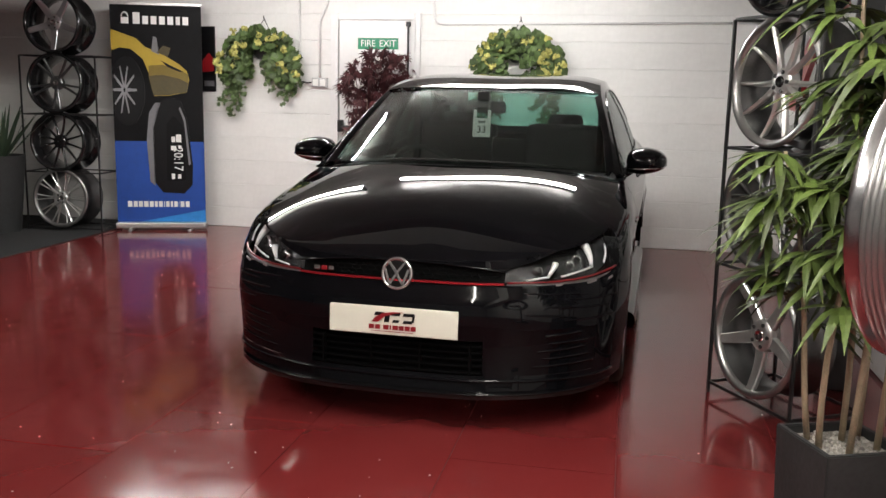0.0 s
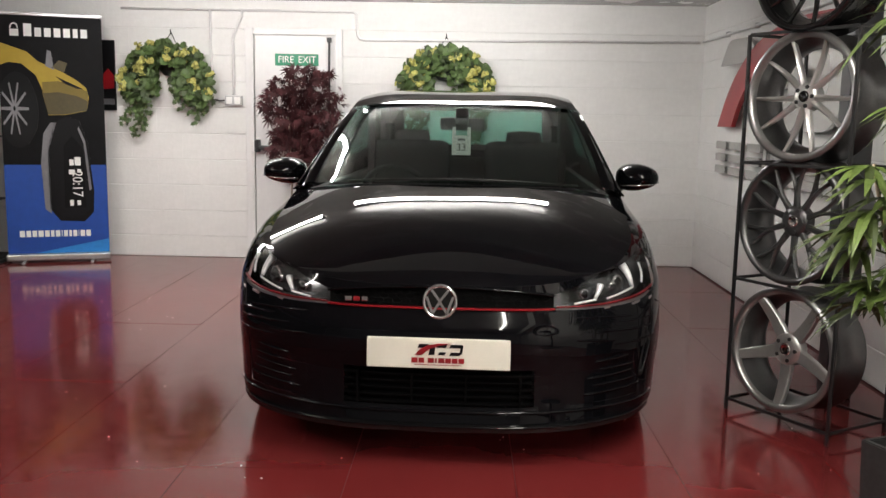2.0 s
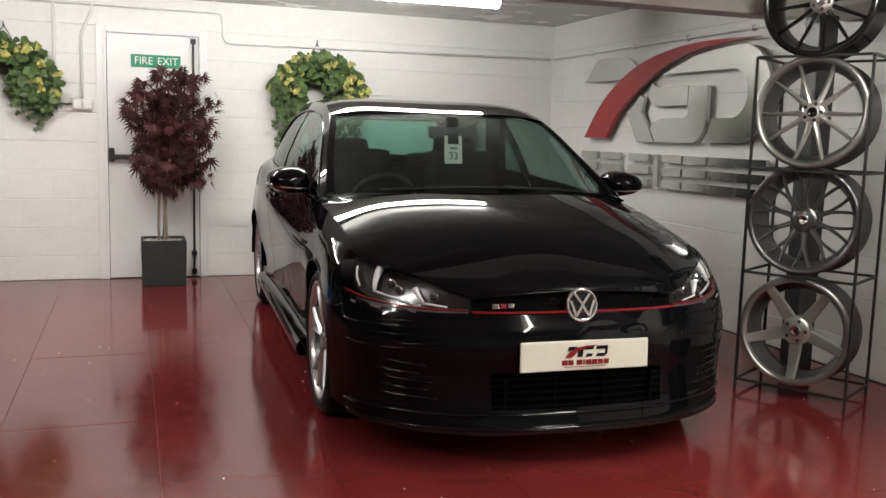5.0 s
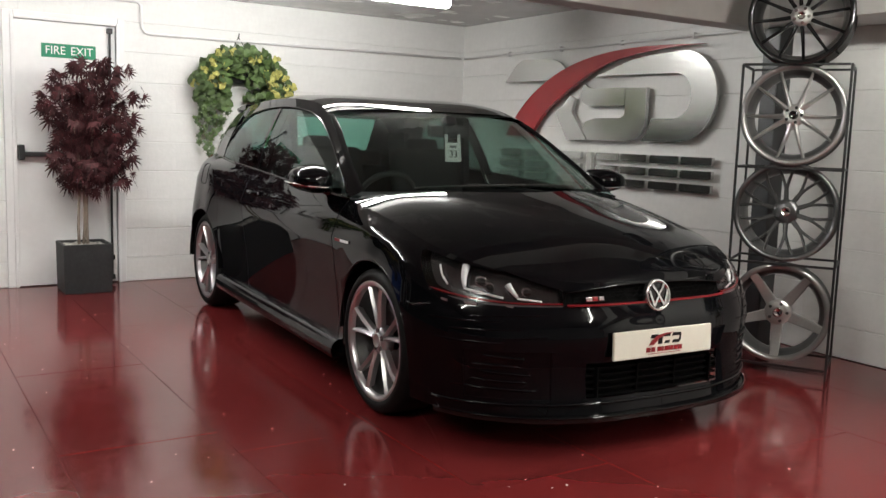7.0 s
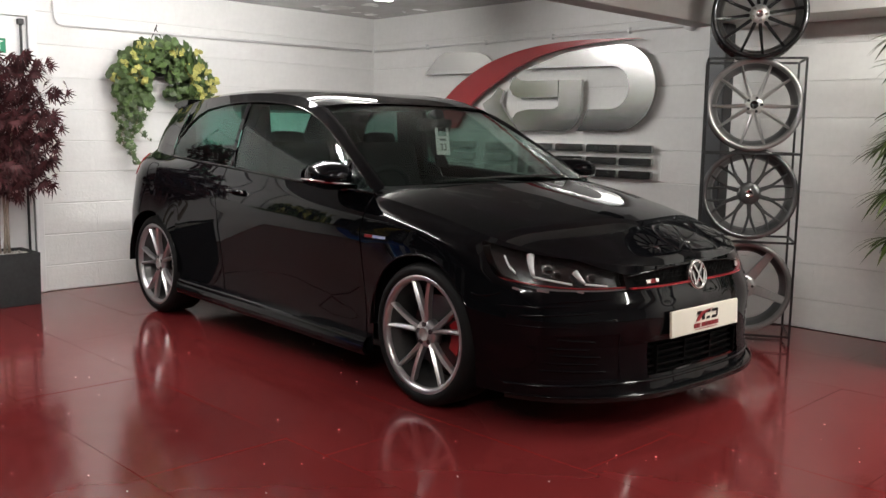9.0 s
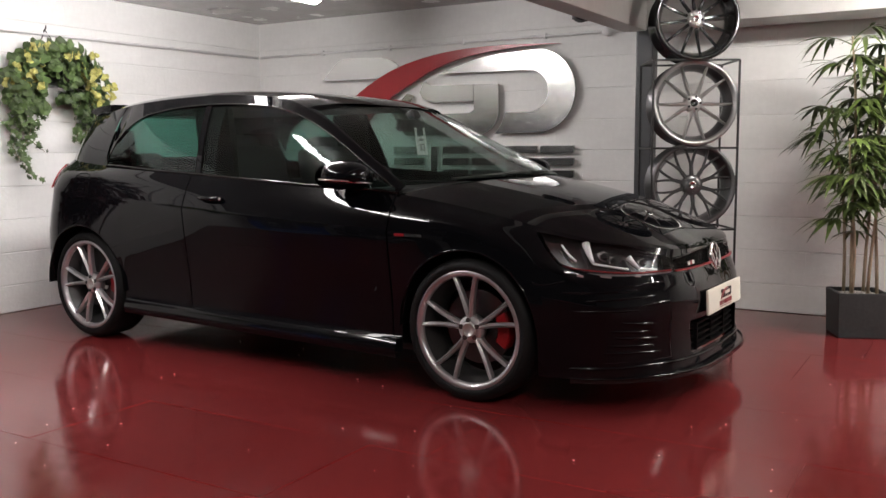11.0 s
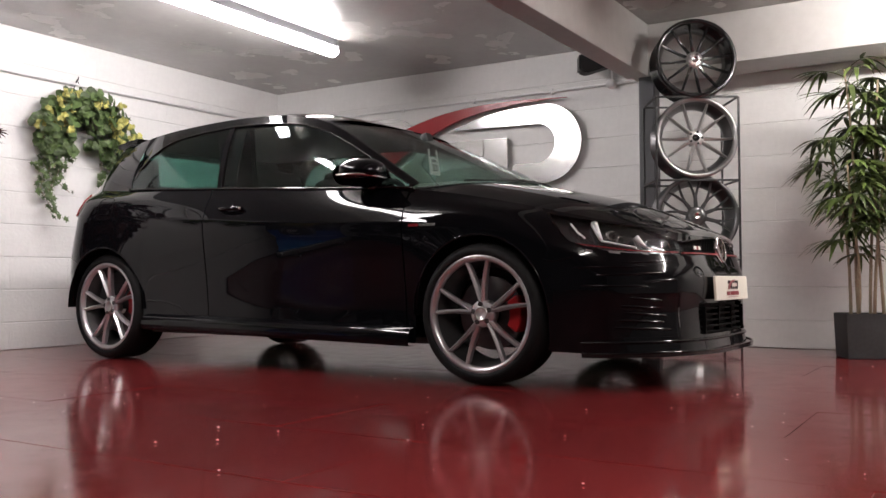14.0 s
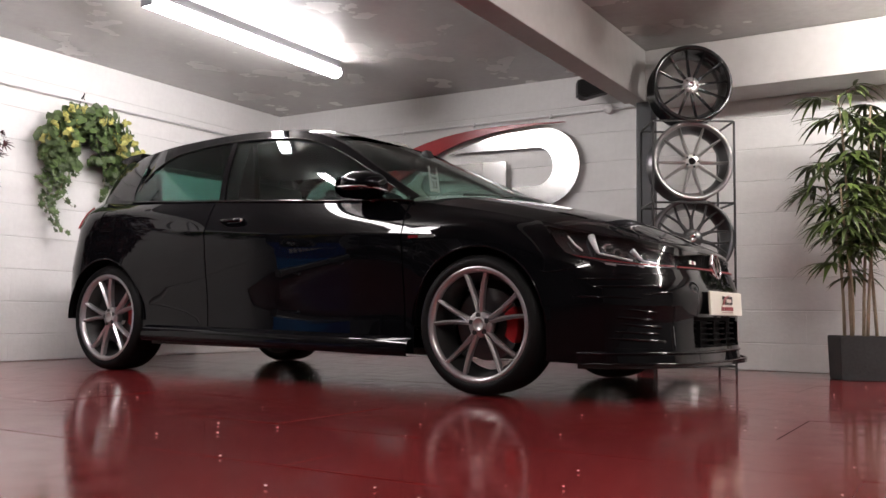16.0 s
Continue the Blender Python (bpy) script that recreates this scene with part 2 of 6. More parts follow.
M_PRINTSILVER = mat("print_silver", (0.2, 0.2, 0.21), 0.5, vary=0.1, scale=8)
M_YELLOWDARK = mat("print_dark_yellow", (0.06, 0.045, 0.01), 0.5, vary=0.2, scale=5)
M_PRINTGREY = mat("print_grey", (0.16, 0.16, 0.17), 0.45, vary=0.2, scale=8)
M_PRINTDARK = mat("print_black", (0.004, 0.004, 0.005), 0.45, spec=0.2, vary=0.2, scale=8)


# ---------------------------------------------------------------- mesh helpers
def link(name, bm, material, parent=None, label="", smooth=False, m=None):
    if smooth:
        for e in bm.edges:
            if len(e.link_faces) == 2 and e.calc_face_angle(0) > 1.1:
                e.smooth = False
    me = bpy.data.meshes.new(name)
    bm.to_mesh(me)
    bm.free()
    me.materials.append(material)
    if smooth:
        for poly in me.polygons:
            poly.use_smooth = True
    ob = new(name, me)
    if parent is not None:
        ob.parent = parent
    if m is not None:
        ob.matrix_basis = m
    if label:
        ob["label"] = label
    return ob


def part(name, bm, material, parent, label="", smooth=False, m=None):
    return link(name, bm, material, parent, label, smooth, m)


def thing(name, m, label, category, group="", kind=""):
    ob = new(name)
    ob.matrix_basis = m
    return tagged(ob, label, category, group, kind)


def box(bm, x0, x1, y0, y1, z0, z1, bevel=0.0, m=None):
    r = bmesh.ops.create_cube(bm, size=1, matrix=Matrix.LocRotScale(((x0 + x1) / 2, (y0 + y1) / 2, (z0 + z1) / 2), None, (x1 - x0, y1 - y0, z1 - z0)))
    verts = r["verts"]
    if bevel:
        edges = {e for v in verts for e in v.link_edges}
        rb = bmesh.ops.bevel(bm, geom=list(edges), offset=bevel, segments=2, affect="EDGES", profile=0.6)
        verts = list({v for f in rb["faces"] for v in f.verts} | {v for v in verts if v.is_valid})
    if m is not None:
        bmesh.ops.transform(bm, matrix=m, verts=verts)
    return verts


def nb():
    return bmesh.new()


def cyl(bm, p0, p1, r0, r1=None, seg=12, caps=True):
    p0, p1 = Vector(p0), Vector(p1)
    d = p1 - p0
    q = d.to_track_quat("Z", "Y").to_matrix().to_4x4()
    bmesh.ops.create_cone(bm, cap_ends=caps, segments=seg, radius1=r0, radius2=r0 if r1 is None else r1, depth=d.length,
                          matrix=Matrix.Translation((p0 + p1) / 2) @ q)


def tube(bm, pts, r, seg=8, taper=1.0):
    """A round tube along points, with ends closed."""
    pts = [Vector(p) for p in pts]
    rings = []
    for i, p in enumerate(pts):
        d = (pts[min(i + 1, len(pts) - 1)] - pts[max(i - 1, 0)]).normalized()
        up = Vector((0, 0, 1)) if abs(d.z) < 0.9 else Vector((1, 0, 0))
        a = d.cross(up).normalized()
        b = d.cross(a)
        rr = r * (1 + (taper - 1) * i / (len(pts) - 1))
        rings.append([bm.verts.new(p + rr * (math.cos(t) * a + math.sin(t) * b)) for t in (2 * math.pi * k / seg for k in range(seg))])
    for a, b in zip(rings, rings[1:]):
        for k in range(seg):
            bm.faces.new((a[k], a[(k + 1) % seg], b[(k + 1) % seg], b[k]))
    bm.faces.new(rings[0][::-1])
    bm.faces.new(rings[-1])


def lathe(bm, profile, seg=48, closed=False):
    """Turns (radius, y) pairs about the y axis."""
    rings = []
    for r, y in profile:
        rings.append([bm.verts.new((r * math.cos(2 * math.pi * k / seg), y, r * math.sin(2 * math.pi * k / seg))) for k in range(seg)])
    pairs = list(zip(rings, rings[1:]))
    if closed:
        pairs.append((rings[-1], rings[0]))
    for a, b in pairs:
        for k in range(seg):
            bm.faces.new((a[k], b[k], b[(k + 1) % seg], a[(k + 1) % seg]))


def grid(bm, rows):
    """Faces over a grid of points (a list of rows of equal length)."""
    vs = [[bm.verts.new(p) for p in row] for row in rows]
    for a, b in zip(vs, vs[1:]):
        for i in range(len(a) - 1):
            bm.faces.new((a[i], a[i + 1], b[i + 1], b[i]))
    return vs


def thicken(bm, t):
    bmesh.ops.recalc_face_normals(bm, faces=bm.faces[:])
    bmesh.ops.solidify(bm, geom=bm.faces[:], thickness=t)


def prism(bm, outline, y0, y1, m=None):
    """An outline of (x, z) pairs, extruded along y."""
    a = [bm.verts.new((x, y0, z)) for x, z in outline]
    b = [bm.verts.new((x, y1, z)) for x, z in outline]
    n = len(outline)
    fs = [bm.faces.new(a), bm.faces.new(b[::-1])]
    for i in range(n):
        fs.append(bm.faces.new((a[i], b[i], b[(i + 1) % n], a[(i + 1) % n])))
    bmesh.ops.recalc_face_normals(bm, faces=fs)
    if m is not None:
        bmesh.ops.transform(bm, matrix=m, verts=a + b)


def text_mesh(body, size, depth=0.002):
    cu = bpy.data.curves.new("lettering", "FONT")
    cu.body, cu.size, cu.extrude = body, size, depth
    cu.align_x, cu.align_y = "CENTER", "CENTER"
    ob = bpy.data.objects.new("lettering", cu)
    scene.collection.objects.link(ob)
    bpy.context.view_layer.update()
    me = bpy.data.meshes.new_from_object(ob)
    bpy.data.objects.remove(ob)
    me.materials.clear()
    return me


def lettering(body, size, material, parent, m, depth=0.002, name="lettering"):
    me = text_mesh(body, size, depth)
    me.materials.append(material)
    ob = new(name, me)
    ob.parent, ob.matrix_basis = parent, m
    return ob


def hermite(knots, values, t):
    """Smooth curve through values at uneven knots."""
    n = len(knots)
    i = max(0, min(n - 2, int(np.searchsorted(knots, t, side="right")) - 1))
    h = knots[i + 1] - knots[i]
    u = (t - knots[i]) / h

    def tan(k):
        if k == 0:
            return (values[1] - values[0]) / (knots[1] - knots[0])
        if k == n - 1:
            return (values[-1] - values[-2]) / (knots[-1] - knots[-2])
        a, b = knots[k] - knots[k - 1], knots[k + 1] - knots[k]
        da, db = (values[k] - values[k - 1]) / a, (values[k + 1] - values[k]) / b
        return (da * b + db * a) / (a + b)

    u2, u3 = u * u, u * u * u
    return (2 * u3 - 3 * u2 + 1) * values[i] + (u3 - 2 * u2 + u) * h * tan(i) + (-2 * u3 + 3 * u2) * values[i + 1] + (u3 - u2) * h * tan(i + 1)


class Curve:
    """A smooth line through 3D points; at(0..1) by length."""

    def __init__(self, pts):
        self.p = np.array(pts, float)
        d = np.r_[0, np.cumsum(np.linalg.norm(np.diff(self.p, axis=0), axis=1))]
        self.k = d / d[-1]

    def at(self, u):
        return hermite(self.k, self.p, u)


def coons(front, rear, inner, outer, nu, nv, crown=None):
    """A patch between four edges: front and rear run inner to outer, inner and outer run front to rear."""
    rows = []
    c00, c01, c10, c11 = front(0), front(1), rear(0), rear(1)
    for j in range(nv + 1):
        v = j / nv
        row = []
        for i in range(nu + 1):
            u = i / nu
            p = (1 - v) * front(u) + v * rear(u) + (1 - u) * inner(v) + u * outer(v)
            p = p - ((1 - u) * (1 - v) * c00 + u * (1 - v) * c01 + (1 - u) * v * c10 + u * v * c11)
            if crown is not None:
                p = p + crown(u, v)
            row.append(p)
        rows.append(row)
    return rows


def both(rows):
    """A half patch, inner edge on the centre line, made whole across it and eased over the join."""
    out = []
    for row in rows:
        a = np.array([(-p[0], p[1], p[2]) for p in row[:0:-1]] + [tuple(p) for p in row])
        n = len(row) - 1
        for _ in range(n):
            b = a.copy()
            b[1:-1, 1:] = (a[:-2, 1:] + 2 * a[1:-1, 1:] + a[2:, 1:]) / 4
            w = np.clip(1.6 - 2.0 * np.abs(np.arange(-n, n + 1)) / n, 0, 1)[:, None]
            a = a + (b - a) * w
        out.append([tuple(p) for p in a])
    return out


# ---------------------------------------------------------------- room
X0, Y0 = -9.0, -10.5          # far left wall, wall behind the viewer
DOOR_X0, DOOR_X1, DOOR_Z = -3.933, -3.096, 2.002
JOINTS = [0.0] + [0.188 + 0.2255 * i for i in range(9)] + [CEIL]


def build_floor():
    bm = nb()
    box(bm, X0 - 0.2, 0.2, Y0 - 0.2, 0.2, -0.2, -0.004)
    floor = tagged(link("floor", bm, M_GROUT), "glossy red painted tiled showroom floor", "floor", kind="structure")
    return floor


def build_tiles(floor):
    """Red tiles in columns, each column shifted; the far corners are one sheet of alike tiles."""
    meshes = {}
    rng = random.Random(4)
    w, length = 0.595, 1.19
    for c in range(-1, 16):
        x1 = -0.03 - c * w
        x0 = x1 - w
        x0c, x1c = max(x0, X0), min(x1, 0.0)
        if x1c - x0c < 0.05:
            continue
        shift = (0.0, 0.45, 0.2, 0.75)[c % 4]
        y = 0.0 - shift
        edges = [0.0] + ([y] if shift else [])
        while edges[-1] > Y0:
            edges.append(max(Y0, edges[-1] - length))
        for ya, yb in zip(edges, edges[1:]):
            if ya - yb < 0.05:
                continue
            g = 0.0012
            key = (round(x1c - x0c, 3), round(ya - yb, 3))
            if key not in meshes:
                bm = nb()
                a, b = key[0] / 2 - g, key[1] / 2 - g
                box(bm, -a, a, -b, b, -0.012, 0.0)
                me = bpy.data.meshes.new("floor_tile")
                bm.to_mesh(me)
                bm.free()
                me.materials.append(M_FLOOR)
                meshes[key] = me
            ob = new("floor_tile", meshes[key])
            ob.parent = floor
            ob.matrix_basis = pose((x0c + x1c) / 2, (ya + yb) / 2, 0.0, rng.uniform(-0.07, 0.07), rng.uniform(-0.07, 0.07), 0)


def wall_core(name, boxes, label):
    bm = nb()
    for b in boxes:
        box(bm, *b)
    return tagged(link(name, bm, M_DARKWALL if "dark" in label else M_GREYWALL if "grey" in label else M_MORTAR), label, "wall", kind="structure")


def block_mesh(cache, length, height):
    key = (round(length, 3), round(height, 3))
    if key not in cache:
        bm = nb()
        h, c = key[1] - 0.0022, 0.003
        prism(bm, [(-0.0015 + c, 0.0022), (0.03, 0.0022), (0.03, h), (-0.0015 + c, h), (-0.0015, h - c), (-0.0015, 0.0022 + c)], 0.00015, key[0] - 0.00015, Matrix(((0, 1, 0, 0), (1, 0, 0, 0), (0, 0, 1, 0), (0, 0, 0, 1))))
        me = bpy.data.meshes.new("block")
        bm.to_mesh(me)
        bm.free()
        me.materials.append(M_WALL)
        cache[key] = me
    return cache[key]


def lay_blocks(wall, start, end, m, hole=None):
    """Painted blocks along a wall, 450 mm long, every second course shifted by half; hole: (x0, x1, z) left free."""
    cache, rng = {}, random.Random(7)
    for c, (z0, z1) in enumerate(zip(JOINTS, JOINTS[1:])):
        x = start - (0.225 if c % 2 else 0.0)
        while x < end - 0.02:
            a, b = max(x, start), min(x + 0.45, end)
            spans = [(a, b, z0)]
            if hole and z0 < hole[2] - 0.02 and a < hole[1] and b > hole[0]:
                spans = [(a, hole[0], z0), (hole[1], b, z0)]
                if z1 > hole[2]:
                    spans.append((max(a, hole[0]), min(b, hole[1]), hole[2]))
            for s0, s1, zz in spans:
                if s1 - s0 > 0.03 and z1 - zz > 0.02:
                    ob = new("block", block_mesh(cache, s1 - s0, z1 - zz))
                    ob.parent = wall
                    ob.matrix_basis = m @ pose(s0, rng.uniform(-0.0004, 0.0004), zz)
            x += 0.45


floor = build_floor()
wall_back = wall_core("wall_north", [(X0 - 0.2, DOOR_X0, 0.004, 0.22, 0, CEIL + 0.1), (DOOR_X1, 0.2, 0.004, 0.22, 0, CEIL + 0.1),
                                     (DOOR_X0, DOOR_X1, 0.004, 0.22, DOOR_Z, CEIL + 0.1)], "white painted block wall with courses of joints")
wall_right = wall_core("wall_east", [(0.004, 0.22, Y0 - 0.2, 0.004, 0, CEIL + 0.1)], "white painted block wall with courses of joints")
# unseen closing walls, their tones chosen for fill and for dark reflections
wall_core("wall_west", [(X0 - 0.2, X0, Y0 - 0.2, 0.2, 0, CEIL + 0.1)], "plain dark grey painted wall")
wall_core("wall_south", [(X0, 0.2, Y0 - 0.2, Y0, 0, CEIL + 0.1)], "unseen plain grey wall, tone set to add fill light")

bm = nb()
box(bm, X0 - 0.2, 0.22, Y0 - 0.2, 0.22, CEIL, CEIL + 0.15)
tagged(link("ceiling", bm, M_CEIL), "low painted ceiling with an uneven glossy surface", "ceiling", kind="structure")
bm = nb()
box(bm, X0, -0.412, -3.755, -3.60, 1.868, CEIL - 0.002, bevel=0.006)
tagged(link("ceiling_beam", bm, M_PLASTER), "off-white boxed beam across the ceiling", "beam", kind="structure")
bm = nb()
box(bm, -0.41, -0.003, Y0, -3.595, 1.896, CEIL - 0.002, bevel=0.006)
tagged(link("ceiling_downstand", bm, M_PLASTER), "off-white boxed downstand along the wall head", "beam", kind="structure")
bm = nb()
box(bm, -0.315, -0.195, -3.765, -3.65, 0, 1.894, bevel=0.008)
tagged(link("post", bm, M_POST), "dark grey steel post under the beam", "post", kind="structure")
bm = nb()
box(bm, X0 + 0.01, -5.85, -4.2, -0.02, 0.0005, 0.009, bevel=0.003)
tagged(link("entrance_mat", bm, M_MAT), "dark ribbed matting laid over the red floor", "floor mat", kind="structure")


def build_door():
    d = thing("door_1", pose(0, 0, 0), "closed white fire exit door with black push bar", "door", kind="structure")
    for name, b in (("jamb", (DOOR_X0, DOOR_X0 + 0.072, -0.03, 0.12, 0, DOOR_Z)), ("jamb", (DOOR_X1 - 0.05, DOOR_X1, -0.03, 0.12, 0, DOOR_Z)),
                    ("head", (DOOR_X0 + 0.073, DOOR_X1 - 0.051, -0.03, 0.12, 1.947, DOOR_Z))):
        bm = nb()
        box(bm, *b, bevel=0.004)
        part(name, bm, M_DOOR, d)
    for name, b in (("architrave", (DOOR_X0 + 0.05, DOOR_X0 + 0.076, -0.042, -0.028, 0, 1.967)), ("architrave", (DOOR_X1 - 0.062, DOOR_X1 - 0.042, -0.042, -0.028, 0, 1.967)),
                    ("architrave", (DOOR_X0 + 0.077, DOOR_X1 - 0.063, -0.042, -0.028, 1.944, 1.967))):
        bm = nb()
        box(bm, *b, bevel=0.005)
        part(name, bm, M_DOOR, d)
    bm = nb()
    box(bm, DOOR_X0 + 0.078, DOOR_X1 - 0.064, -0.012, 0.035, 0.008, 1.942, bevel=0.003)
    part("door_leaf", bm, M_DOOR, d)
    # panic hardware: push bar across, vertical rods with keeps
    bm = nb()
    box(bm, -3.848, -3.213, -0.085, -0.045, 0.965, 1.0, bevel=0.008)
    part("push_bar", bm, M_BLACKMETAL, d)
    bm = nb()
    box(bm, -3.850, -3.808, -0.09, -0.012, 0.94, 1.05, bevel=0.01)
    part("bar_bracket", bm, M_BLACKMETAL, d)
    bm = nb()
    box(bm, -3.230, -3.2, -0.08, -0.012, 0.94, 1.06, bevel=0.01)
    part("bar_bracket", bm, M_BLACKMETAL, d)
    bm = nb()
    cyl(bm, (-3.204, -0.035, 0.04), (-3.204, -0.035, 1.912), 0.009)
    part("bolt_rod", bm, M_BLACKMETAL, d, smooth=True)
    for z in (1.907, 0.05, 0.2):
        bm = nb()
        box(bm, -3.224, -3.184, -0.05, -0.012, z - 0.02, z + 0.02, bevel=0.006)
        part("bolt_keep", bm, M_BLACKMETAL, d)
    s = thing("fire_exit_sign", pose(-3.488, -0.013, 1.737), "green fire exit sign with white capitals on the door", "sign")
    bm = nb()
    box(bm, -0.188, 0.188, -0.004, 0, -0.05, 0.05, bevel=0.001)
    part("sign_panel", bm, M_GREEN, s)
    for word, x in (("FIRE", -0.093), ("EXIT", 0.09)):
        lettering(word, 0.084, M_WHITE, s, pose(x, -0.0045, 0, 90, 0, 0) @ Matrix.Diagonal((0.92, 1, 1, 1)), depth=0.0008)


build_door()


def conduit(pts, r=0.011, name="conduit"):
    bm = nb()
    tube(bm, pts, r, 8)
    return tagged(link(name, bm, M_DOOR, smooth=True), "white painted round conduit clipped to the wall", "conduit", kind="structure")


def wall_services():
    conduit([(-0.05, -0.022, 1.934), (-2.91, -0.022, 1.912), (-2.945, -0.022, 1.922), (-2.965, -0.022, 1.957), (-2.97, -0.022, 2.12), (-3.0, -0.022, 2.145), (-5.0, -0.022, 2.15)])
    conduit([(-4.23, -0.022, 2.15), (-4.23, -0.022, 1.40)])
    conduit([(-3.955, -0.022, 2.15), (-3.96, -0.022, 2.09), (-4.03, -0.022, 1.94), (-4.038, -0.022, 1.91), (-4.038, -0.022, 1.42)])
    conduit([(-0.022, -0.05, 1.936), (-0.022, -1.0, 1.937), (-0.022, -3.33, 1.938), (-0.022, -3.6, 1.938)])
    for y in (-0.75, -1.45, -2.15, -2.85):
        bm = nb()
        box(bm, -0.036, 0.0, y - 0.008, y + 0.008, 1.917, 1.957, bevel=0.003)
        tagged(link("conduit_clip", bm, M_DOOR), "white saddle clip on the conduit", "clip", group="conduit clips", kind="structure")
    j = thing("junction_box", pose(-0.0, -3.338, 1.938), "round white conduit junction box on the wall", "junction box")
    bm = nb()
    lathe(bm, [(0.0, -0.05), (0.033, -0.05), (0.036, -0.044), (0.036, 0.0)], 20)
    part("box", bm, M_DOOR, j, m=pose(0, 0, 0, 0, 0, -90), smooth=True)
    bm = nb()
    cyl(bm, (-0.025, 0, 0.03), (-0.025, 0, 0.1), 0.01)
    part("stub", bm, M_DOOR, j, smooth=True)
    s = thing("wall_socket", pose(-4.037, -0.002, 1.382), "metal clad double electrical socket on the wall", "socket")
    bm = nb()
    box(bm, -0.073, 0.073, -0.045, 0, -0.043, 0.043, bevel=0.005)
    part("box", bm, M_STEEL, s)
    for x in (-0.035, 0.035):
        bm = nb()
        box(bm, x - 0.026, x + 0.026, -0.05, -0.0455, -0.03, 0.03, bevel=0.002)
        part("socket_face", bm, M_WHITE, s)
    bm = nb()
    tube(bm, [(-0.075, -0.03, 0.0), (-0.12, -0.035, -0.004), (-0.16, -0.03, 0.005), (-0.19, -0.03, 0.0)], 0.007, 8)
    part("cable", bm, M_BLACKMETAL, s, smooth=True)


wall_services()


# ---------------------------------------------------------------- lamps
def batten(m, diffuser=M_LAMP, length=1.78):
    b = thing("fluorescent_batten", m, "lit fluorescent batten with a white diffuser fixed to the ceiling", "ceiling light", "ceiling battens")
    bm = nb()
    prism(bm, [(-0.034, 0), (0.034, 0), (0.03, -0.052), (-0.03, -0.052)], -length / 2, length / 2, Matrix.Rotation(math.radians(90), 4, "Z"))
    part("body", bm, M_POST, b, "dark grey spine")
    bm = nb()
    rows = []
    for x in (-length / 2 + 0.012, length / 2 - 0.012):
        rows.append([(x, 0.052 * math.cos(a) * (1 if abs(math.sin(a)) < .5 else .96), -0.092 + 0.036 * math.sin(a)) for a in np.linspace(0, 2 * math.pi, 25)])
    grid(bm, rows)
    part("diffuser", bm, diffuser, b, "glowing white diffuser", smooth=True)
    for s in (-1, 1):
        bm = nb()
        box(bm, s * (length / 2 - 0.006) - 0.005, s * (length / 2 - 0.006) + 0.005, -0.05, 0.05, -0.118, -0.05, bevel=0.003)
        part("end_cap", bm, M_PRINTGREY, b)
    return b


first = batten(pose(-2.13, -1.66, CEIL))
for m in LAMPS:
    copy_thing(first, m)
first = batten(WARM_LAMPS[0], M_LAMP_WARM)
for m in WARM_LAMPS[1:]:
    copy_thing(first, m)


def speaker():
    s = thing("wall_speaker", pose(-0.16, -3.3, 2.06, 0, 0, -60), "black wedge shaped loudspeaker on the wall", "loudspeaker")
    bm = nb()
    prism(bm, [(-0.15, 0.07), (0.13, 0.05), (0.13, 0.0), (-0.1, -0.07), (-0.15, -0.05)], -0.07, 0.07)
    bmesh.ops.bevel(bm, geom=bm.edges[:], offset=0.008, segments=2, affect="EDGES")
    part("cabinet", bm, M_TRIM, s)
    bm = nb()
    box(bm, -0.158, -0.151, -0.06, 0.06, -0.045, 0.062)
    part("grille", bm, M_BLACKMETAL, s)
    bm = nb()
    box(bm, 0.05, 0.15, -0.02, 0.02, 0.03, 0.12, bevel=0.004)
    part("bracket", bm, M_BLACKMETAL, s)


speaker()


# ---------------------------------------------------------------- the car
# Local frame: x across (car's left is +x), y rearward from the front axle, z up. Lines run from the nose round the side to the tail.
LIP = [(0, -.895, .150), (.35, -.866, .150), (.58, -.768, .150), (.765, -.590, .155), (.852, -.36, .165), (.848, 0, .17), (.842, .36, .175), (.838, .95, .18),
       (.842, 1.75, .195), (.858, 2.27, .205), (.862, 2.63, .24), (.845, 2.97, .30), (.68, 3.18, .305), (0, 3.27, .305)]
BULGE = [(0, -.870, .30), (.35, -.842, .30), (.58, -.748, .30), (.775, -.580, .30), (.862, -.36, .31), (.876, 0, .32), (.842, .36, .31), (.838, .95, .31),
         (.843, 1.75, .32), (.856, 2.27, .33), (.885, 2.63, .34), (.858, 2.97, .39), (.69, 3.21, .41), (0, 3.32, .42)]
MIDLINE = [(0, -.880, .49), (.35, -.850, .49), (.585, -.752, .49), (.783, -.580, .495), (.868, -.36, .50), (.883, 0, .55), (.874, .36, .62), (.879, .95, .65),
           (.882, 1.75, .68), (.884, 2.27, .64), (.892, 2.63, .57), (.865, 2.97, .59), (.70, 3.2, .61), (0, 3.31, .63)]
SHOULDER = [(0, -.845, .572), (.35, -.816, .572), (.58, -.722, .566), (.772, -.560, .578), (.855, -.36, .63), (.876, 0, .695), (.884, .36, .724), (.892, .95, .75),
            (.893, 1.75, .795), (.882, 2.27, .83), (.868, 2.63, .855), (.825, 2.97, .88), (.67, 3.14, .90), (0, 3.21, .92)]
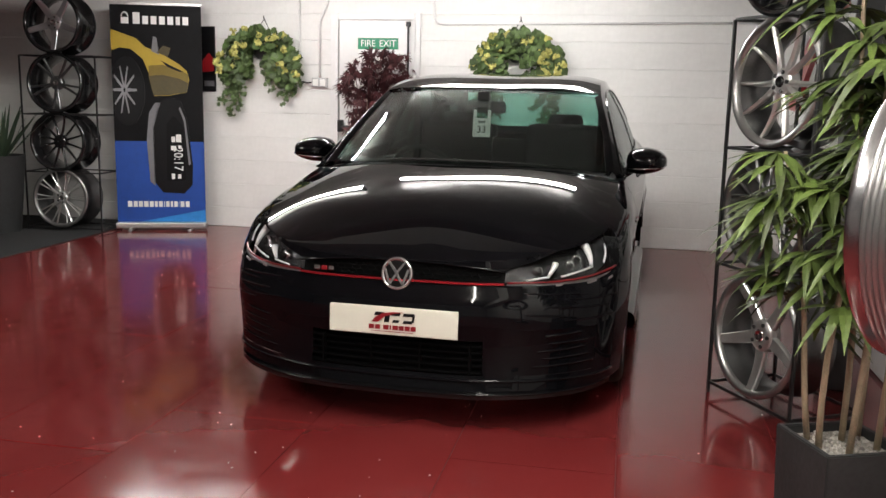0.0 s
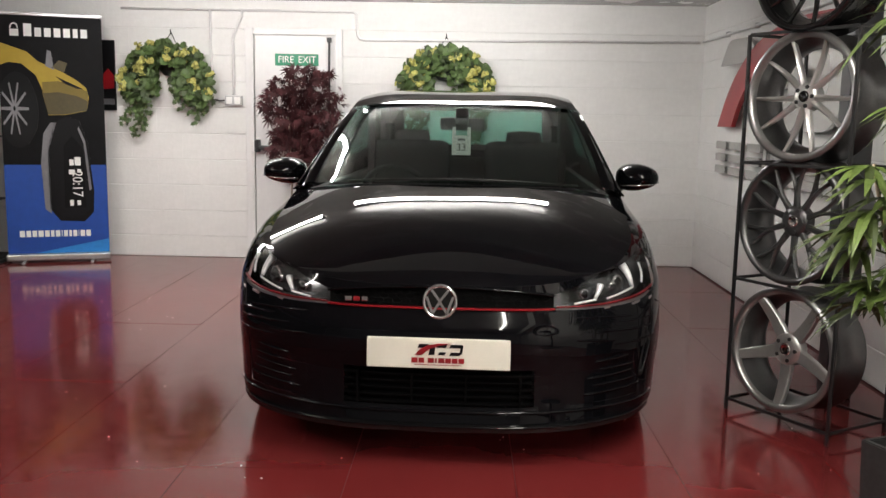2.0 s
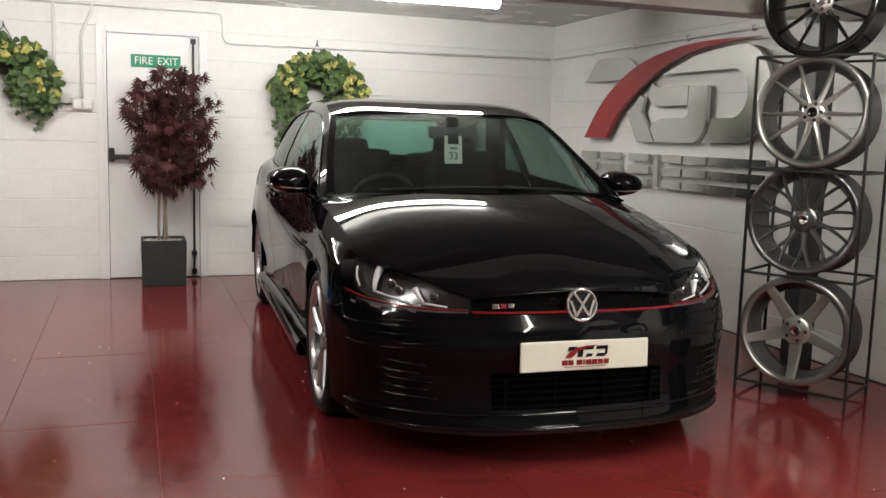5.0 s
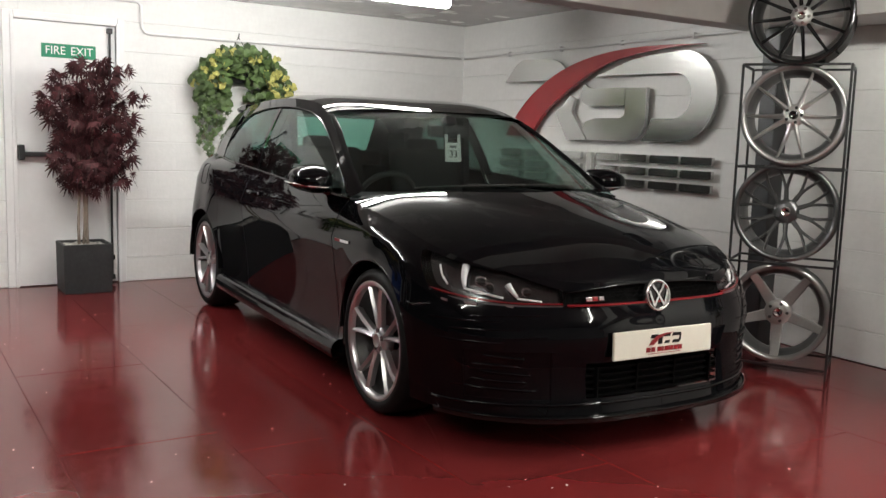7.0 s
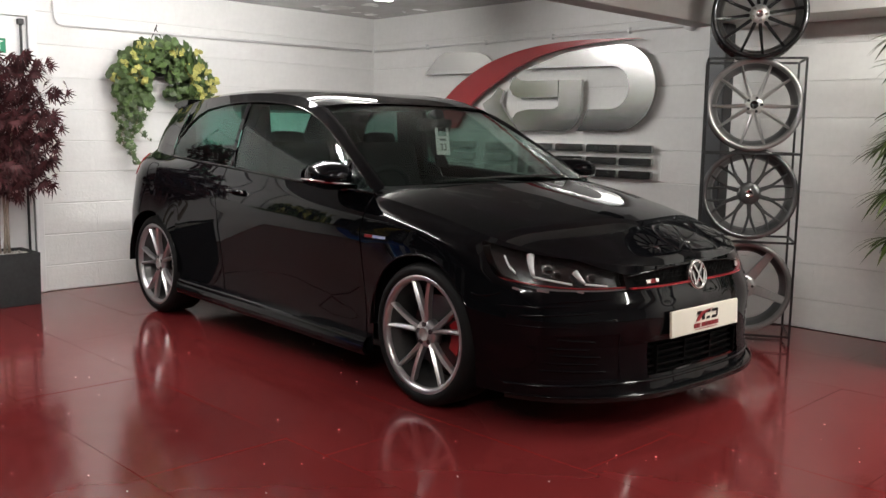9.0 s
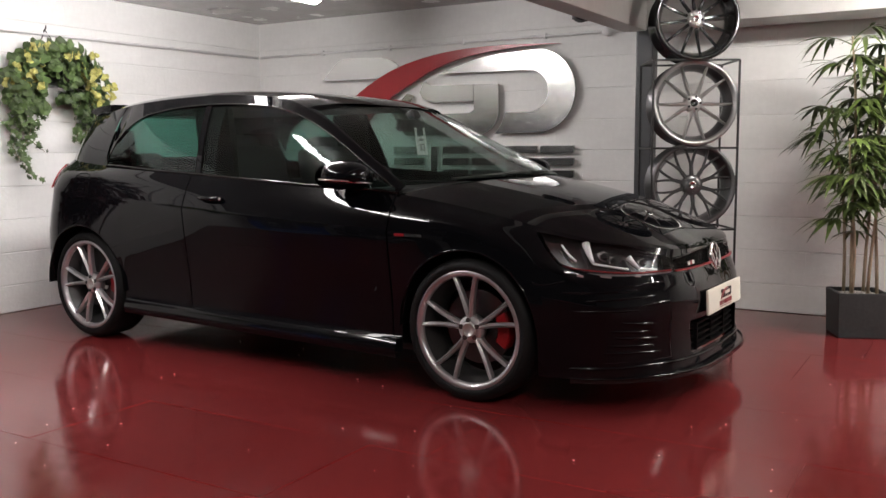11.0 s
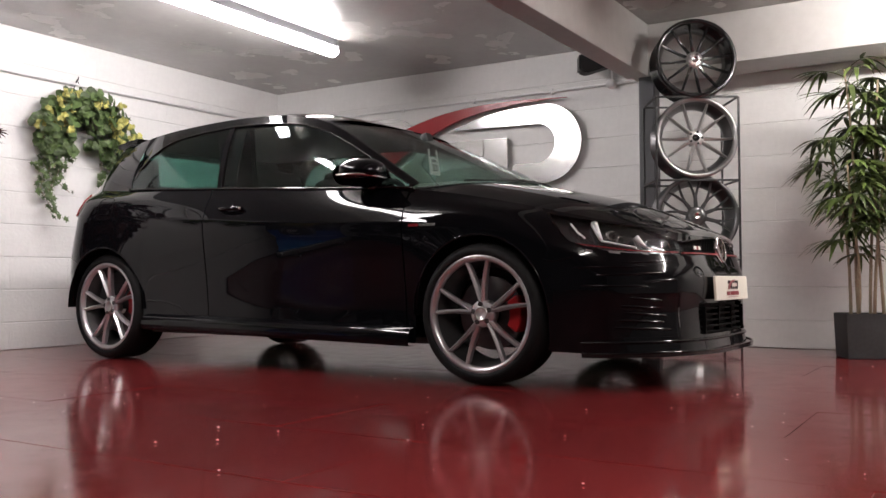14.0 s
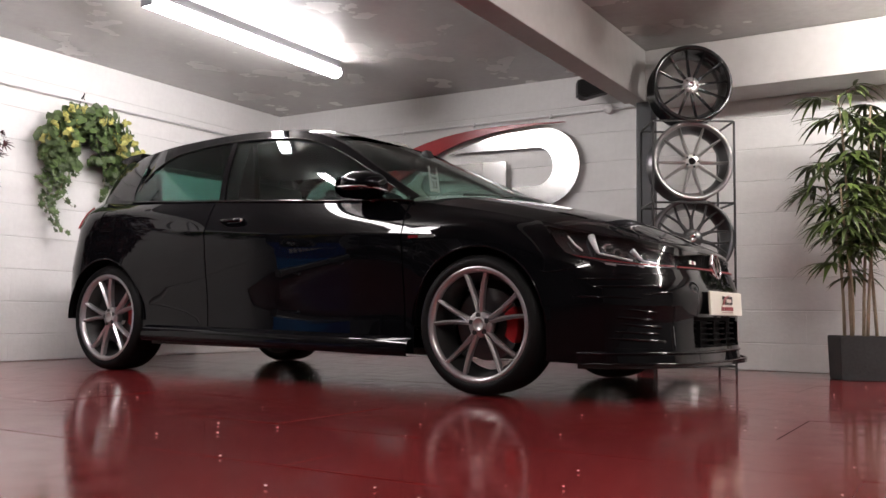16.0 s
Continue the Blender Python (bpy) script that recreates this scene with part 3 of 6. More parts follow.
BELT = [(0, -.828, .662), (.36, -.785, .668), (.545, -.676, .692), (.675, -.515, .722), (.745, -.32, .765), (.775, 0, .835), (.797, .36, .893), (.816, .95, .925),
        (.813, 1.75, .972), (.800, 2.27, 1.0), (.755, 2.63, 1.022), (.70, 2.93, 1.045), (.58, 3.08, 1.055), (0, 3.15, 1.06)]
LINES = [np.array(l, float) for l in (LIP, BULGE, MIDLINE, SHOULDER, BELT)]
for l in LINES:
    l[:, 1] = np.where(l[:, 1] < -.36, -.36 + (l[:, 1] + .36) * .92, l[:, 1])
KNOT = np.r_[0, np.cumsum(np.linalg.norm(np.diff(LINES[2], axis=0), axis=1))]
RAIL = Curve([(.762, .40, .925), (.70, .75, 1.135), (.64, 1.03, 1.288), (.618, 1.2, 1.35), (.603, 1.6, 1.398), (.598, 2.1, 1.398), (.588, 2.5, 1.372), (.565, 2.88, 1.315)])
FENDER_BULGE = [0, 0, .006, .012, .02, .028, .014, .004, .004, .012, .03, .02, .01, 0]
HUB_Z, ARCH_R, AXLES = 0.318, 0.350, (0.016, 2.644)
CAR_M = pose(-2.068, -3.8515, 0, 0, 0, -2.0)


def line(k, t):
    return hermite(KNOT, LINES[k], t)


_dense_t = np.linspace(0, KNOT[-1], 700)
_dense_y = np.array([line(2, t)[1] for t in _dense_t])


def t_of(y):
    """Position along the lines of a place on the flank, y metres behind the front axle."""
    return float(np.interp(y, _dense_y, _dense_t))


def section(t):
    """The flank's cross-curve, lip to belt, with a crease at the shoulder."""
    p = np.array([line(k, t) for k in range(5)])
    k = np.r_[0, np.cumsum(np.linalg.norm(np.diff(p[:4], axis=0), axis=1))]
    low = [hermite(k, p[:4], u) for u in np.linspace(0, k[-1], 30)]
    b = hermite(KNOT, np.array(FENDER_BULGE, float), t)
    mid = (p[3] + p[4]) / 2 + np.array((b, 0, b * 0.7))
    k2 = np.array((0, .5, 1.0))
    up = [hermite(k2, np.array((p[3], mid, p[4])), u) for u in np.linspace(0, 1, 14)[1:]]
    return np.array(low), np.array(up)


def arch_z(y):
    for a in AXLES:
        if abs(y - a) < ARCH_R:
            return HUB_Z + math.sqrt(ARCH_R ** 2 - (y - a) ** 2)
    return HUB_Z


def lamp_edge(y):
    """Height of the fourth row above the shoulder as a share of the way to the belt: the lower edge of the headlamp."""
    f = min(1, max(0, (y + .43) / .165))
    rise = .08 + .86 * f * f * (3 - 2 * f)
    back = min(1, max(0, (y + .262) / .2))
    return rise + (1 / 3 - rise) * back


LAMP_IN = KNOT[1] + 0.075


def lamp_top(t):
    """Share of the way to the belt at which grille and headlamp end: it dips at the inner tip of the lamp."""
    if t < LAMP_IN:
        f = max(0.0, t / LAMP_IN)
        return .96 - .34 * f * f
    f = min(1.0, (t - LAMP_IN) / .26)
    g = min(1.0, max(0.0, (t - KNOT[2] - .10) / (KNOT[3] + .12 - KNOT[2])))
    return .62 + .36 * f ** .8 - .14 * g


LOW_F = [0, .173, .36, .55, .7, .85, 1.0]


def column(t):
    """Grid points of the flank at t: two rows below the hub line, then up to the shoulder, then up to the belt."""
    low, up = section(t)
    y = line(2, t)[1]
    zs = low[:, 2]
    zm = min(arch_z(y), zs[-1] - 0.01)
    rows = [zs[0], zs[0] + 0.45 * (HUB_Z - zs[0]), zm] + [zm + f * (zs[-1] - zm) for f in LOW_F[1:]]
    pts = [np.array([np.interp(z, zs, low[:, i]) for i in range(3)]) for z in rows]
    span = np.vstack((low[-1:], up))
    u = np.linspace(0, 1, len(span))
    e = lamp_edge(y)
    h = max(lamp_top(t), e + .02)
    for f in [e * i / 4 for i in range(1, 5)] + [e + (h - e) * i / 8 for i in range(1, 9)] + [h + (1 - h) * i / 3 for i in range(1, 4)]:
        pts.append(np.array([np.interp(f, u, span[:, i]) for i in range(3)]))
    return pts


N_LOW = 2 + len(LOW_F) - 1            # row of the shoulder
N_ROWS = N_LOW + 15


def stops():
    """Column positions: nose, round each arch, along the doors, tail."""
    ts = list(np.linspace(0, KNOT[1], 13)) + list(np.linspace(KNOT[1], LAMP_IN, 4)[1:]) + list(np.linspace(LAMP_IN, KNOT[3], 20)[1:]) + list(np.linspace(KNOT[3], t_of(-ARCH_R), 19)[1:])
    for a in AXLES:
        ts += [t_of(a - ARCH_R * math.cos(math.pi * i / 28)) for i in range(29)]
    ts += [t_of(y) for y in (.39, .405, .416, .424, .45, .55, .7, .85, 1.0, 1.15, 1.3, 1.45, 1.6, 1.70, 1.752, 1.760, 1.768, 1.79, 1.87, 2.0, 2.15, 2.24)]
    ts += list(np.linspace(t_of(AXLES[1] + ARCH_R), KNOT[-1], 16))
    out = []
    for t in sorted(ts):
        if not out or t - out[-1] > 1e-4:
            out.append(t)
    return out


def skin(cells, cols, xs, inset=0.0, sides=(1, -1)):
    """Selected cells of the flank grid as a mesh, on one side or both; inset: metres inward."""
    bm = nb()
    for s in sides:
        made = {}

        def vert(i, j):
            if (i, j) not in made:
                p = cols[i][j].copy()
                if inset:
                    a, b = cols[min(i + 1, len(cols) - 1)][N_LOW], cols[max(i - 1, 0)][N_LOW]
                    d = a - b
                    nrm = np.array((-d[1], d[0], 0))
                    nrm /= np.linalg.norm(nrm) + 1e-9
                    p = p + nrm * inset
                made[i, j] = bm.verts.new((s * p[0], p[1], p[2]))
            return made[i, j]

        for i in range(len(cols) - 1):
            for j in range(N_ROWS):
                if cells(xs[i], xs[i + 1], i, j):
                    q = [vert(i, j), vert(i + 1, j), vert(i + 1, j + 1), vert(i, j + 1)]
                    try:
                        bm.faces.new(q if s > 0 else q[::-1])
                    except ValueError:
                        pass
    bmesh.ops.remove_doubles(bm, verts=bm.verts[:], dist=0.0004)
    bmesh.ops.recalc_face_normals(bm, faces=bm.faces[:])
    return bm


def car_body(car):
    xs = stops()
    cols = [column(t) for t in xs]
    ys = [line(2, t)[1] for t in xs]
    lamp_in, lamp_out = LAMP_IN, t_of(-0.325)
    arch = lambda i: any(abs((ys[i] + ys[i + 1]) / 2 - a) < ARCH_R for a in AXLES)
    nose = lambda i: ys[i + 1] < -0.3
    door = lambda i: 0.42 < (ys[i] + ys[i + 1]) / 2 < 1.756
    gap = lambda i: any(abs((ys[i] + ys[i + 1]) / 2 - g) < 0.006 for g in (.420, 1.764))
    grille_low = lambda a, b, i, j: nose(i) and b <= KNOT[1] + 0.02 and j in (1, 2)
    intake = lambda a, b, i, j: nose(i) and a >= KNOT[1] + 0.14 and b <= KNOT[3] - 0.02 and j in (1, 2, 3)
    lamp = lambda a, b, i, j: ys[i + 1] < 0 and a >= lamp_in and b <= lamp_out + .012 and N_LOW + 4 <= j < N_LOW + 12
    grille_up = lambda a, b, i, j: nose(i) and b <= lamp_in + 0.02 and N_LOW + 4 <= j < N_LOW + 12 and not lamp(a, b, i, j)

    def painted(a, b, i, j):
        if j < 2 and arch(i):
            return False
        if grille_low(a, b, i, j) or intake(a, b, i, j) or lamp(a, b, i, j) or grille_up(a, b, i, j):
            return False
        if (door(i) or gap(i)) and j >= 1:
            return False
        return True

    def is_door(a, b, i, j):
        return door(i) and not gap(i) and j >= 1

    part("body", skin(painted, cols, xs), M_PAINT, car, "gloss black painted body shell", smooth=True)
    doors = [part("door", skin(is_door, cols, xs, 0, (s,)), M_PAINT, car, "gloss black door", smooth=True) for s in (1, -1)]
    for s in (1, -1):
        for y0, y1 in ((0, 1), (1, 2)):
            part("door_seal", skin(lambda a, b, i, j: any(abs((ys[i] + ys[i + 1]) / 2 - g) < .032 for g in (.420, 1.764)) and j >= 1 and y0 < ys[i] < y1, cols, xs, 0.010, (s,)), M_GRILLE, car)
    part("lower_grille", skin(grille_low, cols, xs, 0.035), M_GRILLE, car, smooth=True)
    for s in (1, -1):
        part("side_intake", skin(intake, cols, xs, 0.003, (s,)), M_PAINT, car, smooth=True)
    part("upper_grille", skin(grille_up, cols, xs, 0.022), M_GRILLE, car, smooth=True)
    lenses = {}
    for s in (1, -1):
        lens = part("headlamp", skin(lamp, cols, xs, 0.0, (s,)), M_LENS, car, "clear headlamp lens with red accent line", smooth=True)
        lens.visible_shadow = False
        part("reflector_housing", skin(lamp, cols, xs, 0.055, (s,)), M_REFLECTOR, lens, smooth=True)
        lenses[s] = lens
    return doors, lenses


def strip(bm, pts, w, h):
    """A flat-ended bar of width w (outward) and height h along points."""
    pts = [Vector(p) for p in pts]
    rings = []
    for i, p in enumerate(pts):
        d = pts[min(i + 1, len(pts) - 1)] - pts[max(i - 1, 0)]
        out = Vector((d.y, -d.x, 0)).normalized()
        rings.append([bm.verts.new(p + out * a + Vector((0, 0, b))) for a, b in ((-w, -h / 2), (w, -h / 2), (w, h / 2), (-w, h / 2))])
    for a, b in zip(rings, rings[1:]):
        for k in range(4):
            bm.faces.new((a[k], a[(k + 1) % 4], b[(k + 1) % 4], b[k]))
    bm.faces.new(rings[0][::-1])
    bm.faces.new(rings[-1])
    bmesh.ops.recalc_face_normals(bm, faces=bm.faces[:])


def surf(t, z, out=0.0, side=1):
    """A point on the flank at t and height z, pushed outward."""
    low, up = section(t)
    s = np.vstack((low, up))
    p = np.array([np.interp(z, s[:, 2], s[:, i]) for i in range(3)])
    d = line(2, min(t + .02, KNOT[-1])) - line(2, max(t - .02, 0))
    n = np.array((d[1], -d[0], 0))
    n /= np.linalg.norm(n)
    if t < 1e-6:
        n = np.array((0, -1, 0))
    p = p + n * out
    return (side * p[0], p[1], p[2])


def wrap(t0, t1, z, out, n=24):
    """Points across the nose from side to side at one height."""
    if t0 == 0:
        ts = np.linspace(0, t1, n)
        return [surf(t, z, out, -1) for t in ts[:0:-1]] + [surf(t, z, out, 1) for t in ts]
    return [surf(t, z, out, 1) for t in np.linspace(t0, t1, n)]


def surf_out(p, d):
    """A point of the nose moved outward in plan by d."""
    v = Vector((p[0], p[1] - .1, 0)).normalized()
    return (p[0] + v.x * d, p[1] + v.y * d, p[2])


def car_front(car, lenses):
    # splitter under the bumper
    bm = nb()
    end = KNOT[4] - 0.10
    fade = lambda p: 0.034 * max(0.0, 1 - (abs(p[0]) / .80) ** 4)
    a = [surf_out(p, fade(p)) for p in wrap(0, end, .165, 0.0, 30)]
    b = wrap(0, end, .165, -0.06, 30)
    rows = [[(p[0], p[1], z) for p in r] for r, z in ((b, .136), (a, .143), (a, .157), (b, .170))]
    grid(bm, rows + [rows[0]])
    bmesh.ops.recalc_face_normals(bm, faces=bm.faces[:])
    part("splitter", bm, M_GLOSSBLACK, car, "gloss black front splitter", smooth=True)
    bm = nb()
    tube(bm, wrap(0, end, .205, 0.002, 30), 0.007, 8)
    part("lip_blade", bm, M_PAINT, car, smooth=True)
    bm = nb()
    tube(bm, [(p[0], p[1], .161) for p in [surf_out(q, fade(q) - .003) for q in wrap(0, end, .165, 0.0, 30)]], .005, 8)
    part("splitter_edge", bm, M_PAINT, car, smooth=True)
    # lower grille slats, corner fins
    for z in (.232, .258, .284, .310, .336):
        bm = nb()
        strip(bm, wrap(0, KNOT[1] + 0.015, z, -0.02, 14), 0.011, 0.008)
        part("grille_slat", bm, M_GRILLE, car)
    for x in (-.3, -.1, .1, .3):
        bm = nb()
        box(bm, x - .004, x + .004, -.822, -.79, .225, .345)
        part("grille_rib", bm, M_GRILLE, car)
    for s in (1, -1):
        for z, a, b, dz in ((.262, .20, .02, .012), (.292, .24, .05, .010), (.322, .22, .08, .014), (.352, .27, .06, .010), (.385, .25, .10, .012)):
            bm = nb()
            ts = np.linspace(KNOT[1] + a, KNOT[3] - b, 14)
            tube(bm, [surf(t, z + dz * (k / 13 - .5), .0005 - .005 * abs(2 * k / 13 - 1) ** 3, s) for k, t in enumerate(ts)], .0055, 8)
            part("intake_fin", bm, M_PAINT, car, smooth=True)
        for z, t0, t1, dz in ((.440, KNOT[2] + .06, KNOT[3] + .13, .004), (.468, KNOT[2] - .10, KNOT[2] + .10, -.012), (.495, KNOT[2] - .03, KNOT[3] + .07, -.010), (.522, KNOT[2] + .05, KNOT[3] + .17, -.004), (.548, KNOT[2] - .12, KNOT[3] - .02, -.012)):
            bm = nb()
            tube(bm, [surf(t, z + dz * k / 13, -.001 - .005 * abs(2 * k / 13 - 1) ** 3, s) for k, t in enumerate(np.linspace(t0, t1, 14))], .0045, 8)
            part("bumper_crease", bm, M_PAINT, car, smooth=True)
    # red line through grille and headlamps
    for nm, t0, t1 in (("red_line", 0, KNOT[1] + .07),):
        bm = nb()
        strip(bm, wrap(0, t1, .583, 0.002, 16), 0.006, 0.0065)
        part(nm, bm, M_REDTRIM, car, "red grille line")
    # honeycomb mesh of the upper grille
    bm = nb()
    for r in range(3):
        for c in range(-13, 14):
            t = abs(c + (0.5 if r % 2 else 0)) * 0.031
            if t > KNOT[1] + 0.05:
                continue
            sgn = 1 if c + (0.5 if r % 2 else 0) >= 0 else -1
            if r > 0 and .572 + .09 * lamp_top(t) < .612 + .018 * r:
                continue
            p = Vector(surf(t, .602 + .017 * r, -0.010, sgn))
            hexa = [(p.x + .017 * math.cos(k * math.pi / 3), p.y, p.z + .0105 * math.sin(k * math.pi / 3)) for k in range(7)]
            tube(bm, hexa, .0016, 4)
    part("grille_mesh", bm, M_GRILLE, car)
    # slim upper chrome-black bar under the bonnet edge
    bm = nb()
    edge = [surf(t, .573 + .088 * lamp_top(t), 0.0, 1) for t in np.linspace(0, LAMP_IN, 16)]
    tube(bm, [(-p[0], p[1], p[2]) for p in edge[:0:-1]] + edge, .0045, 6)
    part("grille_frame", bm, M_PAINT, car, smooth=True)
    for s in (1, -1):
        lens = lenses[s]
        t_out, t_in = t_of(-.42), KNOT[1] + .085
        lamp_t = lambda f: t_out + (t_in - t_out) * f
        for f0, f1, f2, ztop, zlow, zin, rad in ((.20, .27, .58, .706, .634, .606, .0165), (.60, .68, .86, .650, .606, .596, .0135)):
            # light guides: a broad outer limb that runs out into a thin line under each projector
            bm = nb()
            tube(bm, [surf(lamp_t(f0 + (f1 - f0) * k / 5), ztop + (zlow - ztop) * k / 5, -0.026, s) for k in range(6)], rad, 10, .45)
            tube(bm, [surf(lamp_t(f1 + (f2 - f1) * k / 8), zlow + (zin - zlow) * k / 8 - .004, -0.022, s) for k in range(9)], .0044, 8)
            part("light_guide", bm, M_GUIDE, lens, smooth=True)
            for fp, dz, rr in ((.36, .030, .017), (.62, .020, .014)) if f0 < .5 else ((.40, .020, .015),):
                c = Vector(surf(lamp_t(f1 + (f2 - f1) * fp), zlow + (zin - zlow) * fp + dz, -0.04, s))
                bm = nb()
                lathe(bm, [(rr * .8, -.002), (rr, -.004), (rr * 1.28, -.002), (rr * 1.4, .02)], 24)
                part("projector", bm, M_EMBLEM, lens, smooth=True, m=Matrix.Translation(c) @ pose(0, 0, 0, 0, 0, s * 35))
                bm = nb()
                bmesh.ops.create_uvsphere(bm, u_segments=16, v_segments=10, radius=rr)
                part("projector_lens", bm, M_GLOSSBLACK, lens, smooth=True, m=Matrix.Translation(c + Vector((0, -.004, 0))))
        for f, z0, z1 in ((.015, .705, .672), (.04, .688, .655), (.08, .665, .640)):
            bm = nb()
            tube(bm, [surf(lamp_t(f + .05 * k / 4), z0 + (z1 - z0) * k / 4, -0.02, s) for k in range(5)], .0042, 6)
            part("reflector_fin", bm, M_GUIDE, lens, smooth=True)
        bm = nb()
        strip(bm, [surf(t, .586 + .045 * max(0, (t - KNOT[2]) / (KNOT[4] - KNOT[2])) ** 1.5, -0.012, s) for t in np.linspace(KNOT[1] + .085, t_of(-.42), 16)], .004, .005)
        part("red_accent", bm, M_REDTRIM, lens)
        bm = nb()
        strip(bm, [surf(t, .574 + .035 * max(0, (t - KNOT[2]) / (KNOT[4] - KNOT[2])) ** 1.5, -0.02, s) for t in np.linspace(KNOT[1] + .085, t_of(-.45), 16)], .004, .010)
        part("indicator_strip", bm, M_ALLOY, lens)
        # silver dashes laid on the surface stand in for reflections below the red line
        for f, w in ((.13, .05), (.31, .09), (.60, .05)):
            bm = nb()
            strip(bm, [surf(lamp_t(f + w * k / 5), .579 + .03 * max(0, .5 - f - w * k / 5) - .004 * k / 5, .0008, s) for k in range(6)], .002, .008)
            part("reflection_dash", bm, M_ALLOY, lens)
        bm = nb()
        tube(bm, [surf(t_of(y), z, -.002, s) for y, z in ((-.44, .566), (-.42, .560), (-.395, .553), (-.36, .547), (-.33, .548), (-.31, .556))], .005, 8, .7)
        part("bumper_crease", bm, M_PAINT, car, smooth=True)
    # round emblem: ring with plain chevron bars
    m = pose(0, -.800, .606, -10, 0, 0)
    bm = nb()
    lathe(bm, [(.0, -.004), (.052, -.004), (.054, -.009), (.060, -.011), (.065, -.005), (.065, .012)], 40)
    em = part("emblem", bm, M_EMBLEM, car, "round chrome emblem", smooth=True, m=m)
    bm = nb()
    lathe(bm, [(.0, -.0055), (.0505, -.0055)], 40)
    part("emblem_field", bm, M_GLOSSBLACK, em)
    for x0, z0, x1, z1 in ((-.03, .042, -.0, .002), (.03, .042, .0, .002), (-.048, .018, -.026, -.042), (.048, .018, .026, -.042), (-.026, -.042, 0, .0), (.026, -.042, 0, .0)):
        bm = nb()
        d = Vector((x1 - x0, 0, z1 - z0))
        box(bm, -.0045, .0045, -.011, -.006, -d.length / 2, d.length / 2, m=Matrix.Translation(((x0 + x1) / 2, 0, (z0 + z1) / 2)) @ Matrix.Rotation(math.atan2(d.x, d.z), 4, "Y"))
        part("emblem_bar", bm, M_EMBLEM, em)
    # small model badge of three plain bars
    for i, w in enumerate((.027, .024, .024)):
        bm = nb()
        box(bm, -w / 2, w / 2, -.004, .004, -.009, .009, bevel=.003)
        part("badge_bar", bm, M_CHROME if i != 1 else M_REDTRIM, car, m=pose(-.338 + .030 * i, -.786, .607, -10, 0, -6))
    # plate
    bm = nb()
    box(bm, -.26, .26, -.006, .006, -.0555, .0555, bevel=.005)
    pl = part("number_plate", bm, M_PLATE, car, "white dealer show plate with plain red and black marks", m=pose(0, -.850, .427, -3, 0, 0))
    for x0, x1, z0, z1, mt in ((-.075, -.035, .02, .034, M_PRINTDARK), (-.035, -.01, -.005, .028, M_PRINTDARK), (-.008, .032, .022, .034, M_PRINTDARK), (-.002, .028, -.005, .006, M_PRINTDARK),
                               (.04, .088, .022, .034, M_PRINTDARK), (.04, .082, -.006, .006, M_PRINTDARK), (.076, .09, .0, .03, M_PRINTDARK)):
        bm = nb()
        prism(bm, [(x0, z0), (x1 - .004, z0), (x1, z1), (x0 + .006, z1)], -.0085, -.0062)
        part("plate_mark", bm, mt, pl)
    bm = nb()
    pts = [(-.085, -.006), (-.06, -.006), (-.03, .018), (.005, .03), (.05, .038), (.0, .037), (-.04, .03), (-.07, .012)]
    prism(bm, pts, -.0105, -.0088)
    part("plate_swoosh", bm, M_REDTRIM, pl)
    for i, (x, w) in enumerate(((-.085, .022), (-.06, .02), (-.026, .022), (-.008, .006), (.012, .022), (.036, .02), (.06, .02), (.084, .02))):
        bm = nb()
        box(bm, x - w / 2, x + w / 2, -.0085, -.0062, -.034, -.016)
        part("plate_bar", bm, M_REDTRIM, pl)
    bm = nb()
    box(bm, -.085, .085, -.0085, -.0062, -.0425, -.0405)
    part("plate_bar", bm, M_REDTRIM, pl)


def belt_at(y):
    return line(4, t_at_belt(y))


_belt_y = np.array([line(4, t)[1] for t in _dense_t])


def t_at_belt(y):
    return float(np.interp(y, _belt_y, _dense_t))


_rail_u = np.linspace(0, 1, 200)
_rail = np.array([RAIL.at(u) for u in _rail_u])


def rail_at(y):
    return np.array([np.interp(y, _rail[:, 1], _rail[:, i]) for i in range(3)])


GLASS_TOP = Curve([(0, .40, .907), (0, .56, .995), (0, .765, 1.112), (0, 1.03, 1.243), (0, 1.25, 1.312), (0, 1.5, 1.342), (0, 1.88, 1.350), (0, 2.15, 1.330), (0, 2.33, 1.294), (0, 2.46, 1.20), (0, 2.555, 1.030)])
_gt = np.array([GLASS_TOP.at(u) for u in np.linspace(0, 1, 200)])


def cabin(y, z, out=0.0):
    b, r = belt_at(y), rail_at(y)
    f = (z - b[2]) / max(1e-6, r[2] - b[2])
    x = b[0] + (r[0] - b[0]) * f + 0.022 * 4 * f * (1 - f)
    return (x + out, y, z)


def lean(y, z):
    """Point of the side window plane, with the door pillar set upright: its foot moves forward, its head back."""
    b, r = belt_at(y)[2], rail_at(y)[2]
    f = (z - b) / max(1e-6, r - b)
    y1 = y + float(np.interp(y, (1.0, 1.72, 1.82, 2.4), (0, 1, 1, 0))) * (.095 * f - .075)
    return y1, z + (belt_at(y1)[2] - b) * (1 - f) + (rail_at(y1)[2] - r) * f


